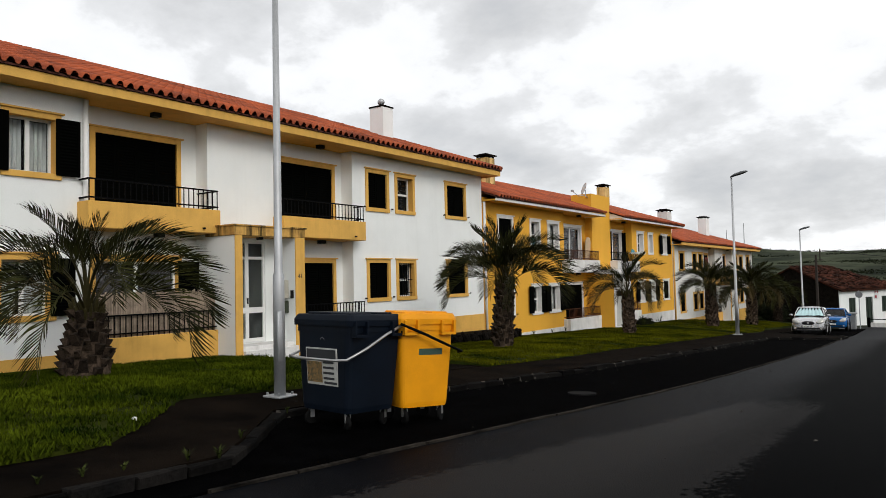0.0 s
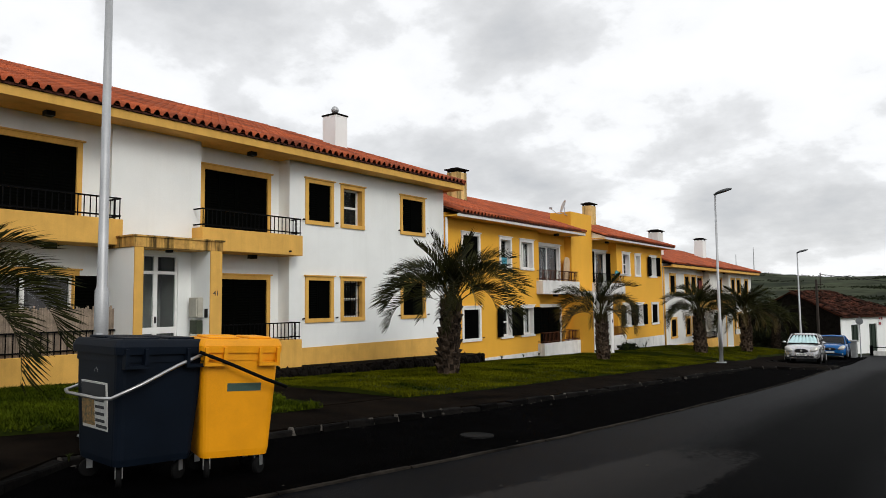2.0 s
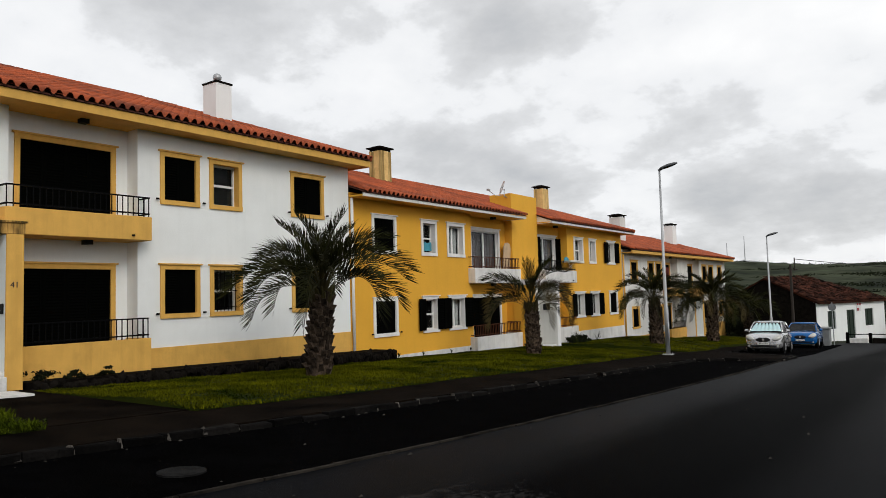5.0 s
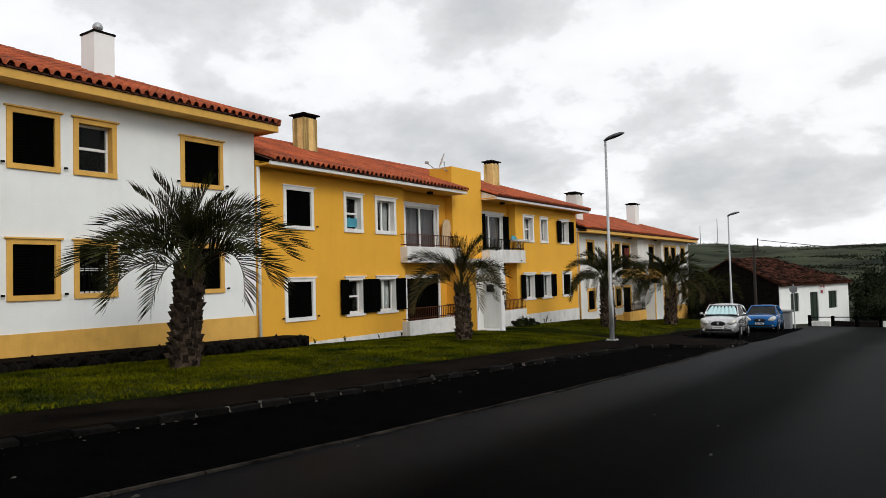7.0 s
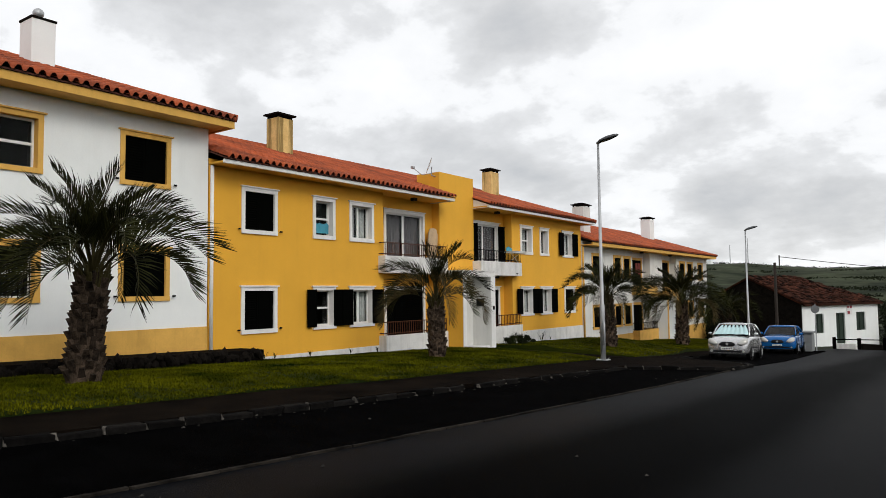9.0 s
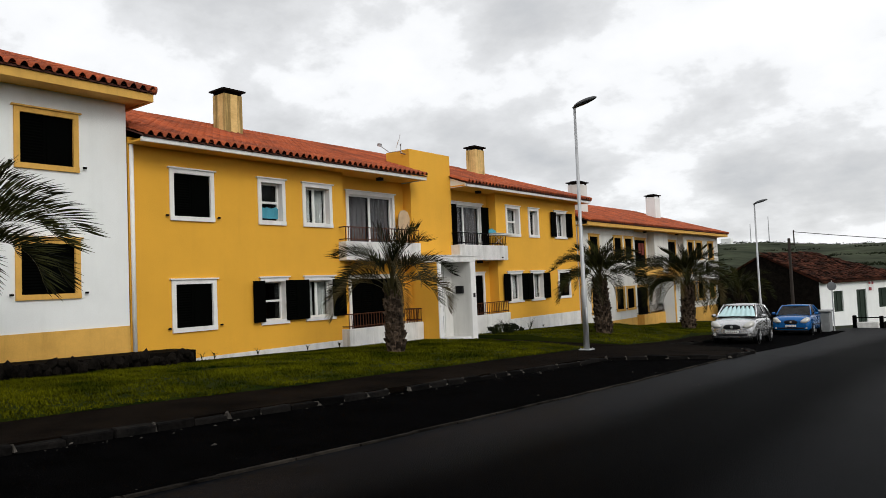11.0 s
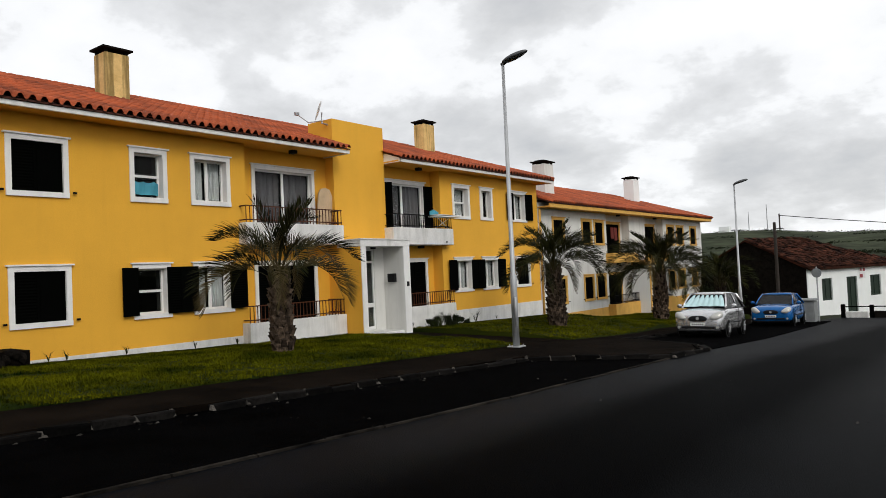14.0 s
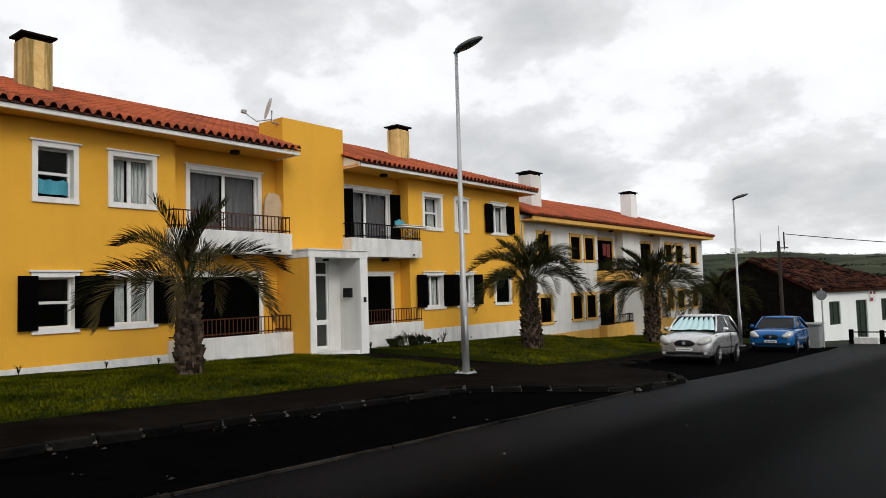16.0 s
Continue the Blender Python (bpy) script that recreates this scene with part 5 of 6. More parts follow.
def container(name, m, w, d, hb, hl, mat, label, bar):
    """A four-wheeled bin: x is its width, y its depth; hb: height of the rim, hl: of the lid."""
    t = thing(name, m.translation, label, "waste container")
    c = 0.19

    def outline(hw, hd, r):
        pts = []
        for cx, cy, a0 in ((hw - r, -hd + r, -90), (hw - r, hd - r, 0), (-hw + r, hd - r, 90), (-hw + r, -hd + r, 180)):
            pts += [(cx + r * math.cos(radians(a0 + 22.5 * k)), cy + r * math.sin(radians(a0 + 22.5 * k))) for k in range(5)]
        return pts

    def put(bm):
        bmesh.ops.transform(bm, matrix=m, verts=bm.verts)
        return bm
    bm = bmesh.new()
    lev = [(c, 0.84), (c + 0.06, 0.87), (hb - 0.28, 0.96), (hb - 0.1, 0.975), (hb - 0.1, 1.0), (hb, 1.0)]
    rings = []
    for z, f in lev:
        hw, hd, ch = w / 2 * f, d / 2 * f, 0.07
        rings.append([bm.verts.new((px, py, z)) for px, py in outline(hw, hd, ch)])
    for a, b in zip(rings, rings[1:]):
        for k in range(20):
            bm.faces.new((a[k], a[(k + 1) % 20], b[(k + 1) % 20], b[k]))
    bm.faces.new(rings[0][::-1])
    bmesh.ops.bevel(bm, geom=[e for e in bm.edges if not e.is_boundary and e.calc_face_angle(0) > 0.6], offset=0.01, segments=2, affect="EDGES")
    part("body", put(bm), mat, t)
    bm = bmesh.new()
    lv = [(hb - 0.03, 1.06), (hb + 0.035, 1.07), (hb + 0.055, 1.05), (hl - 0.015, 1.015), (hl, 0.985)]
    rings = []
    for z, f in lv:
        hw, hd, ch = w / 2 * f, d / 2 * f, 0.06
        rings.append([bm.verts.new((px, py, z)) for px, py in outline(hw, hd, ch)])
    for a, b in zip(rings, rings[1:]):
        for k in range(20):
            bm.faces.new((a[k], a[(k + 1) % 20], b[(k + 1) % 20], b[k]))
    bm.faces.new(rings[-1]), bm.faces.new(rings[0][::-1])
    box(bm, -w * 0.36, w * 0.02, -d * 0.42, d * 0.02, hl - 0.004, hl + 0.024, bevel=0.01)
    box(bm, w * 0.06, w * 0.42, -d * 0.42, -d * 0.02, hl - 0.004, hl + 0.016, bevel=0.008)
    box(bm, -w * 0.4, w * 0.4, d * 0.1, d * 0.4, hl - 0.004, hl + 0.02, bevel=0.008)
    lid = part("lid", put(bm), mat, t)
    # lifting brackets on the rim, as open loops
    for y in (-d * 0.34, d * 0.34):
        bm = bmesh.new()
        for a, b, z0, z1 in ((y - 0.1, y - 0.07, hb - 0.13, hb + 0.02), (y + 0.07, y + 0.1, hb - 0.13, hb + 0.02), (y - 0.1, y + 0.1, hb - 0.15, hb - 0.12)):
            box(bm, w * 0.5, w * 0.5 + 0.06, a, b, z0, z1)
        part("bracket", put(bm), mat, t)
    for a in (-1, 1):
        for b in (-1, 1):
            p = m @ Vector((a * w * 0.33, b * d * 0.33, 0))
            caster(t, p.x, p.y, p.z, 0.085, 40 * a + 70 * b)
    return t, put


dz = gz(8.7) - 0.085
MB = pose(-5.70, 8.50, dz, -2.4, 0, -6) @ Matrix.Diagonal((1.15, 1, 1, 1))
dark, put = container("waste_container", MB, 0.84, 0.82, 1.18, 1.28, NAVY, "navy plastic wheeled waste container with a steel bar", 0)
bm = bmesh.new()
hw, hd = 0.38, 0.44
tube(bm, [(-0.45, 0.05, 0.95), (-0.47, -0.28, 0.84), (-0.44, -0.46, 0.79), (-0.3, -0.50, 0.78), (0.3, -0.50, 0.78), (0.44, -0.46, 0.79), (0.47, -0.22, 0.90), (0.46, 0.1, 1.05), (0.45, 0.36, 1.15), (0.42, 0.42, 1.17)], 0.016, 8)
part("lift_bar", put(bm), CHROME, dark, "bent bright steel bar", True)
bm = bmesh.new()
box(bm, -0.24, 0.23, -0.392, -0.380, 0.48, 0.90)
bmesh.ops.rotate(bm, cent=(0, -0.382, 0.7), matrix=Matrix.Rotation(radians(5.5), 3, "X"), verts=bm.verts)
lab = part("label", put(bm), PAPER, dark, "printed recycling label")
bm = bmesh.new()
box(bm, -0.225, 0.215, -0.398, -0.386, 0.765, 0.885)
for k in range(4):
    box(bm, 0.02, 0.18, -0.398, -0.386, 0.55 + k * 0.06, 0.575 + k * 0.06)
box(bm, 0.03, 0.215, -0.398, -0.386, 0.50, 0.525)
bmesh.ops.rotate(bm, cent=(0, -0.382, 0.7), matrix=Matrix.Rotation(radians(5.5), 3, "X"), verts=bm.verts)
part("print", put(bm), INK, lab)
bm = bmesh.new()
box(bm, -0.225, 0.0, -0.400, -0.386, 0.51, 0.745)
bmesh.ops.rotate(bm, cent=(0, -0.382, 0.7), matrix=Matrix.Rotation(radians(5.5), 3, "X"), verts=bm.verts)
part("picture", put(bm), PHOTO, lab)
bm = bmesh.new()
box(bm, 0.364, 0.378, -0.12, 0.2, 0.82, 0.93)
box(bm, 0.376, 0.39, -0.12, 0.2, 0.88, 0.9)
part("plate", put(bm), GREYLABEL, dark)
bm = bmesh.new()
tube(bm, [(-0.03, -0.392, 0.985), (-0.03, -0.392, 1.0), (0.0, -0.392, 1.02), (0.03, -0.392, 1.0), (0.03, -0.392, 0.985)], 0.008, 6)
part("emblem", put(bm), GREYLABEL, dark)

MY = pose(-5.28, 9.22, gz(9.42) - 0.085, -2.4, 0, -22)
yell, put = container("waste_container", MY, 0.62, 0.74, 1.19, 1.29, YELLOW, "bright yellow plastic wheeled waste container", 0)
bm = bmesh.new()
tube(bm, [(0.35, -0.40, 1.17), (0.40, -0.1, 1.05), (0.42, 0.2, 0.92), (0.39, 0.42, 0.84), (0.25, 0.46, 0.82)], 0.016, 8)
part("lift_bar", put(bm), RAIL, yell, "dark bent steel bar", True)
bm = bmesh.new()
box(bm, 0.283, 0.296, -0.12, 0.2, 0.80, 0.92)
box(bm, 0.296, 0.302, -0.12, 0.2, 0.86, 0.875)
part("plate", put(bm), GREENPLATE, yell)


# ---- parked cars ----
def loft(bm, rings, close=True):
    vr = [[bm.verts.new(p) for p in r] for r in rings]
    for a, b in zip(vr, vr[1:]):
        for k in range(len(a) - (0 if close else 1)):
            bm.faces.new((a[k], a[(k + 1) % len(a)], b[(k + 1) % len(b)], b[k]))
    return vr


def car(name, m, L, W, H, hood, belt, ws0, ws1, rw0, rw1, paint, label, plate, shade):
    """A hatchback facing -y with its front at y = 0. ws0, ws1: foot and top of the windscreen; rw0, rw1: top and foot of the rear one."""
    t = thing("car", m.translation, label, "car", "parked cars")

    def put(bm):
        bmesh.ops.transform(bm, matrix=m, verts=bm.verts)
        return bm
    hw = W / 2
    st = [(0.0, 0.30, 0.66, 0.74), (0.015, 0.24, 0.70, 0.84), (0.07, 0.20, 0.76, 0.92), (0.18, 0.19, 0.82, 0.965), (0.32, 0.19, hood - 0.055, 0.985), (0.45, 0.19, hood - 0.03, 0.99), (ws0 - 0.12, 0.19, hood, 1.0), (ws0 + 0.25, 0.19, belt, 1.0), (L * 0.5, 0.19, belt + 0.01, 1.0), (L * 0.75, 0.19, belt + 0.02, 1.0), (L - 0.35, 0.20, belt + 0.02, 0.98), (L - 0.08, 0.24, belt - 0.02, 0.93), (L, 0.34, belt - 0.16, 0.86)]
    bm = bmesh.new()
    rings = []
    for y, zl, zt, f in st:
        w = hw * f
        zm = zl + (zt - zl) * 0.45
        half_ = [(0, zl), (w * 0.9, zl), (w * 0.985, zl + 0.1), (w, zm), (w * 0.985, zt - 0.10), (w * 0.93, zt - 0.015), (w * 0.55, zt + 0.035), (0, zt + 0.05)]
        rings.append([(x, y, z) for x, z in half_] + [(-x, y, z) for x, z in half_[-2:0:-1]])
    vr = loft(bm, rings)
    bm.faces.new(vr[0]), bm.faces.new(vr[-1][::-1])
    body = part("body", put(bm), paint, t, smooth=True)
    mod = body.modifiers.new("soften", "SUBSURF")
    mod.levels = mod.render_levels = 1
    # cabin: roof skin, pillars and glass
    cw, rf = hw * 0.93, hw * 0.70
    bm = bmesh.new()
    rr = [(ws1 - 0.03, rf * 0.97, H - 0.05), (ws1 + 0.12, rf, H - 0.015), ((ws1 + rw0) / 2, rf, H), (rw0 - 0.1, rf * 0.99, H - 0.02), (rw0 + 0.04, rf * 0.96, H - 0.06)]
    vr = loft(bm, [[(-w, y, z - 0.05), (-w, y, z - 0.01), (-w * 0.6, y, z + 0.015), (0, y, z + 0.02), (w * 0.6, y, z + 0.015), (w, y, z - 0.01), (w, y, z - 0.05)] for y, w, z in rr])
    bm.faces.new(vr[0]), bm.faces.new(vr[-1][::-1])
    part("roof", put(bm), paint, t, smooth=True)
    mid_y = ws1 + (rw0 - ws1) * 0.48
    for s in (-1, 1):
        for a, b, r in (((s * cw * 0.95, ws0, belt), (s * rf, ws1, H - 0.04), 0.03), ((s * cw, mid_y, belt), (s * rf, mid_y, H - 0.03), 0.016), ((s * cw * 0.97, rw1, belt), (s * rf * 0.97, rw0, H - 0.05), 0.04)):
            bm = bmesh.new()
            tube(bm, [a, ((Vector(a) + Vector(b)) / 2) + Vector((s * 0.02, 0, 0)), b], r, 6)
            part("pillar", put(bm), paint, t, smooth=True)
    lo = [(-cw * 0.95, ws0 + 0.02, belt), (cw * 0.95, ws0 + 0.02, belt), (cw, mid_y, belt), (cw * 0.96, rw1 - 0.02, belt), (-cw * 0.96, rw1 - 0.02, belt), (-cw, mid_y, belt)]
    hi = [(-rf * 0.97, ws1 + 0.02, H - 0.05), (rf * 0.97, ws1 + 0.02, H - 0.05), (rf, mid_y, H - 0.03), (rf * 0.96, rw0 - 0.02, H - 0.06), (-rf * 0.96, rw0 - 0.02, H - 0.06), (-rf, mid_y, H - 0.03)]
    for k, nm in enumerate(("windscreen", "side_window", "side_window", "rear_window", "side_window", "side_window")):
        bm = bmesh.new()
        n = (k + 1) % 6
        f = bm.faces.new([bm.verts.new(p) for p in (lo[k], lo[n], hi[n], hi[k])])
        bmesh.ops.solidify(bm, geom=[f], thickness=0.006)
        part(nm, put(bm), CARGLASS, t)
    if shade:
        bm = bmesh.new()
        n = 14
        a = [bm.verts.new((-cw * 0.90 + 1.80 * cw * k / n, ws0 + 0.06 - 0.05 * (k % 2) - 0.03, belt + 0.05)) for k in range(n + 1)]
        b = [bm.verts.new((-rf * 0.90 + 1.8 * rf * k / n, ws1 + 0.01 - 0.05 * (k % 2) - 0.03, H - 0.10)) for k in range(n + 1)]
        for k in range(n):
            bm.faces.new((a[k], a[k + 1], b[k + 1], b[k]))
        part("sunshade", put(bm), SUNSHADE, t, "pleated foil sunshade behind the windscreen")
    # front: lamps, grille, bumper, plate
    for s in (-1, 1):
        bm = bmesh.new()
        bmesh.ops.create_uvsphere(bm, u_segments=18, v_segments=10, radius=1)
        for v in bm.verts:
            c = v.co
            v.co = Vector((s * (hw * 0.71 + c.x * 0.20), 0.09 + c.y * 0.13 + 0.075 * c.x + 0.05 * c.z, 0.685 + c.z * 0.13 * (1 + 0.3 * c.x) + c.x * 0.05))
        part("headlight", put(bm), LIGHTGLASS, t, smooth=True)
        bm = bmesh.new()
        bmesh.ops.create_uvsphere(bm, u_segments=10, v_segments=6, radius=1)
        for v in bm.verts:
            v.co = Vector((s * (hw + 0.09) + v.co.x * 0.10, ws0 + 0.38 + v.co.y * 0.05, belt + 0.07 + v.co.z * 0.07))
        part("mirror", put(bm), paint, t, smooth=True)
        bm = bmesh.new()
        tube(bm, [(s * hw * 0.76, 0.0, 0.33), (s * hw * 0.76, 0.06, 0.33)], 0.045, 10)
        part("fog_lamp", put(bm), LIGHTGLASS, t)
        for k, y in enumerate((mid_y - 0.1, mid_y + 0.75)):
            boxed_bm = bmesh.new()
            box(boxed_bm, s * (hw - 0.005), s * (hw + 0.025), y - 0.18, y - 0.04, belt - 0.13, belt - 0.10)
            part("door_handle", put(boxed_bm), paint, t)
        bm = bmesh.new()
        box(bm, s * (hw - 0.02), s * (hw + 0.006), mid_y - 0.006, mid_y + 0.006, 0.28, belt - 0.02)
        part("door_seam", put(bm), PLASTIC, t)
    bm = bmesh.new()
    bmesh.ops.create_uvsphere(bm, u_segments=24, v_segments=10, radius=1)
    for v in bm.verts:
        c = v.co
        v.co = Vector((c.x * (0.33 - 0.05 * c.z), 0.025 + c.y * 0.06, 0.61 + max(-0.8, min(0.8, c.z)) * 0.115))
    part("grille", put(bm), PLASTIC, t, "black radiator grille with a badge")
    bm = bmesh.new()
    bmesh.ops.create_cone(bm, cap_ends=True, segments=16, radius1=0.055, radius2=0.05, depth=0.02, matrix=pose(0, -0.03, 0.615, 90, 0, 0))
    part("badge", put(bm), CHROME, t)
    bm = bmesh.new()
    box(bm, -hw * 0.66, hw * 0.66, -0.012, 0.08, 0.29, 0.365, bevel=0.02)
    part("air_intake", put(bm), PLASTIC, t)
    bm = bmesh.new()
    box(bm, -hw * 0.86, hw * 0.86, 0.012, 0.08, 0.195, 0.235, bevel=0.015)
    part("bumper_lip", put(bm), PLASTIC, t, "black plastic lip under the bumper")
    for w in (-0.32, 0.12):
        bm = bmesh.new()
        tube(bm, [(w, ws0 - 0.06, belt + 0.02), (w + 0.25, ws0 + 0.0, belt + 0.06), (w + 0.5, ws0 + 0.03, belt + 0.05)], 0.009, 5)
        part("wiper", put(bm), PLASTIC, t)
    for s in (-1, 1):
        bm = bmesh.new()
        box(bm, s * (hw - 0.015), s * (hw + 0.012), 1.1, L - 1.0, 0.46, 0.50, bevel=0.004)
        part("side_strip", put(bm), PLASTIC, t)
    bm = bmesh.new()
    box(bm, -0.23, 0.23, -0.035, -0.02, 0.385, 0.475)
    pl = part("number_plate", put(bm), FRAME, t)
    bm = bmesh.new()
    for k in range(6):
        x = -0.18 + k * 0.065
        box(bm, x, x + 0.04, -0.04, -0.034, 0.41, 0.45)
    part("plate_lettering", put(bm), INK, pl)
    # wheels
    for s in (-1, 1):
        for y in (0.72, L - 0.62):
            bm = bmesh.new()
            bmesh.ops.create_cone(bm, cap_ends=True, segments=28, radius1=0.29, radius2=0.29, depth=0.19)
            bmesh.ops.bevel(bm, geom=[e for e in bm.edges if e.calc_face_angle(0) > 1], offset=0.03, segments=2, affect="EDGES")
            bmesh.ops.transform(bm, matrix=pose(s * (hw - 0.085), y, 0.29, 0, 90, 0), verts=bm.verts)
            ty = part("tyre", put(bm), TYRE, t)
            bm = bmesh.new()
            bmesh.ops.create_cone(bm, cap_ends=True, segments=24, radius1=0.185, radius2=0.17, depth=0.02, matrix=pose(s * (hw + 0.012), y, 0.29, 0, 90 * s, 0))
            part("rim", put(bm), PLASTIC, ty)
            bm = bmesh.new()
            for k in range(5):
                a = k * math.pi / 2.5 + 0.3
                tube(bm, [(s * (hw + 0.03), y, 0.29), (s * (hw + 0.022), y + 0.165 * math.cos(a), 0.29 + 0.165 * math.sin(a))], [0.03, 0.022], 6)
            part("spokes", put(bm), WHEEL, ty, "silver five-spoke wheel star")
            bm = bmesh.new()
            bmesh.ops.create_cone(bm, cap_ends=True, segments=28, radius1=0.345, radius2=0.345, depth=0.02, matrix=pose(s * (hw - 0.03), y, 0.31, 0, 90, 0))
            part("wheel_arch", put(bm), PLASTIC, t)
    return t


tilt = math.degrees(math.atan(-0.0425))
car("car", pose(-6.0, 43.5, gz(43.5) - 0.085, -3.2, 0, 3), 3.5, 1.60, 1.48, 0.90, 0.95, 0.78, 1.42, 3.05, 3.42, SILVER, "silver five-door hatchback with a foil sunshade", "", True)
car("car", pose(-6.12, 53.6, gz(53.6) - 0.085, -2.6, 0, 3), 4.06, 1.74, 1.45, 0.90, 0.95, 0.92, 1.75, 3.25, 3.95, BLUE, "blue five-door hatchback parked behind the silver one", "", False)

# grey skip and post beyond the cars
sk = thing("refuse_bin", (-5.8, 59.2, gz(59.2)), "pale grey plastic refuse container by the kerb", "waste container")
bm = bmesh.new()
prism(bm, [(-6.3, 58.7), (-5.3, 58.7), (-5.3, 59.7), (-6.3, 59.7)], gz(59.2) - 0.1, gz(59.2) + 0.95)
bmesh.ops.bevel(bm, geom=list(bm.edges), offset=0.04, segments=2, affect="EDGES")
part("body", bm, GREYBOX, sk)
boxed("lid", GREYBOX, sk, -6.36, -5.24, 58.64, 59.76, gz(59.2) + 0.95, gz(59.2) + 1.05, bevel=0.02)

# ---- cottage, rotated to the bend ----
MC = Matrix.Translation((-7.2, 67.7, -2.3)) @ Matrix.Rotation(radians(71), 4, "Z")   # x runs along the white front, -y faces the street
cot = thing("cottage", (-7.2, 67.7, -2.3), "old white single-storey cottage with weathered brown tiles", "cottage")


def cpart(name, bm, mat, label="", parent=None):
    bmesh.ops.transform(bm, matrix=MC, verts=bm.verts)
    return part(name, bm, mat, parent or cot, label)


CL, CD, CH = 11.0, 7.8, 2.85
bm = bmesh.new()
edges = [0, 1.6, 2.8, 4.55, 5.85, 7.55, 8.95, CL]
for k in range(7):
    if k % 2 == 0:
        box(bm, edges[k], edges[k + 1], 0, 0.4, -0.6, CH)
    else:
        box(bm, edges[k], edges[k + 1], 0, 0.4, 2.12, CH)
        if k != 3:
            box(bm, edges[k], edges[k + 1], 0, 0.4, -0.6, 0.75)
cpart("wall", bm, WHITE)
bm = bmesh.new()
box(bm, 0.005, 0.4, 0.4, CD, -0.6, CH)
box(bm, -0.03, -0.002, 0.04, 0.4, -0.6, CH)
box(bm, CL - 0.4, CL - 0.005, 0.4, CD, -0.6, CH)
box(bm, 0.4, CL - 0.4, CD - 0.4, CD, -0.6, CH)
g = [bm.verts.new(p) for p in ((0.01, 0.0, CH), (0.01, CD, CH), (0.01, CD / 2, CH + 1.85), (0.4, 0.0, CH), (0.4, CD, CH), (0.4, CD / 2, CH + 1.85))]
for q in ((0, 2, 1), (3, 4, 5), (0, 3, 5, 2), (1, 2, 5, 4), (0, 1, 4, 3)):
    bm.faces.new([g[i] for i in q])
cpart("rubble_wall", bm, DARKSTONE, "dark unrendered rubble gable")
bm = bmesh.new()
r0 = [(-0.2, -0.3, CH - 0.05), (CL + 0.2, -0.3, CH - 0.05), (CL - 4.6, CD / 2, CH + 1.95), (-0.2, CD / 2, CH + 1.95), (CL + 0.2, CD + 0.3, CH - 0.05), (-0.2, CD + 0.3, CH - 0.05)]
tv = [bm.verts.new(p) for p in r0]
bv = [bm.verts.new((p[0], p[1], p[2] - 0.12)) for p in r0]
for f in ((0, 1, 2, 3), (1, 4, 2), (3, 2, 4, 5)):
    bm.faces.new([tv[i] for i in f]), bm.faces.new([bv[i] for i in f[::-1]])
for a, b in ((0, 1), (1, 4), (4, 5), (5, 3), (3, 0)):
    bm.faces.new((tv[a], bv[a], bv[b], tv[b]))
croof = cpart("roof", bm, OLDTILE, "sagging roof of mossy brown tiles")
verts, faces = [], []
rr = random.Random(5)
rise = 2.0 / (CD / 2 + 0.3)
for r in range(18):
    for c in range(52):
        x, y = -0.1 + c * 0.23, -0.3 + r * 0.235
        if x > CL + 0.1 - 4.8 * (y + 0.3) / (CD / 2 + 0.3):
            continue
        z = CH - 0.05 + (y + 0.3) * rise + rr.uniform(0.0, 0.09)
        n = len(verts)
        for dx, dzz in ((-0.11, 0.0), (-0.05, 0.06), (0.05, 0.06), (0.11, 0.0)):
            verts.append(tuple(MC @ Vector((x + dx, y - 0.02, z + dzz + 0.02))))
            verts.append(tuple(MC @ Vector((x + dx * 0.85, y + 0.27, z + 0.27 * rise + dzz))))
        for k in (0, 2, 4):
            faces.append((n + k, n + k + 2, n + k + 3, n + k + 1))
me = bpy.data.meshes.new("roof_tiles")
me.from_pydata(verts, [], faces)
me.materials.append(OLDTILE)
ob = new("roof_tiles", me)
ob.parent = croof
ob["kind"] = "stuff"
for nm, x0, x1, z0, z1 in (("window", 1.6, 2.8, 0.75, 2.12), ("door", 4.55, 5.85, -0.3, 2.12), ("window", 7.55, 8.95, 0.75, 2.12)):
    bm = bmesh.new()
    for b in ((x0, x0 + 0.1, z0, z1), (x1 - 0.1, x1, z0, z1), (x0 + 0.1, x1 - 0.1, z1 - 0.1, z1), (x0 + 0.1, x1 - 0.1, z0, z0 + 0.1), ((x0 + x1) / 2 - 0.04, (x0 + x1) / 2 + 0.04, z0 + 0.1, z1 - 0.1)):
        box(bm, b[0], b[1], 0.08, 0.16, b[2], b[3])
    w = cpart(nm, bm, GREEN_DOOR, "dark green painted " + nm)
    bm = bmesh.new()
    box(bm, x0 + 0.1, x1 - 0.1, 0.12, 0.15, z0 + 0.1, z1 - 0.1)
    cpart("leaf", bm, GREEN_DOOR, "", w)
bm = bmesh.new()
box(bm, 6.1, 6.85, -0.05, -0.02, 1.95, 2.7)
sg = cpart("sign_board", bm, FRAME, "small red and white sign")
bm = bmesh.new()
box(bm, 6.15, 6.5, -0.06, -0.05, 2.0, 2.22)
box(bm, 6.55, 6.8, -0.06, -0.05, 2.42, 2.62)
box(bm, 6.15, 6.4, -0.06, -0.05, 2.45, 2.6)
cpart("sign_panel", bm, SIGNRED, "", sg)

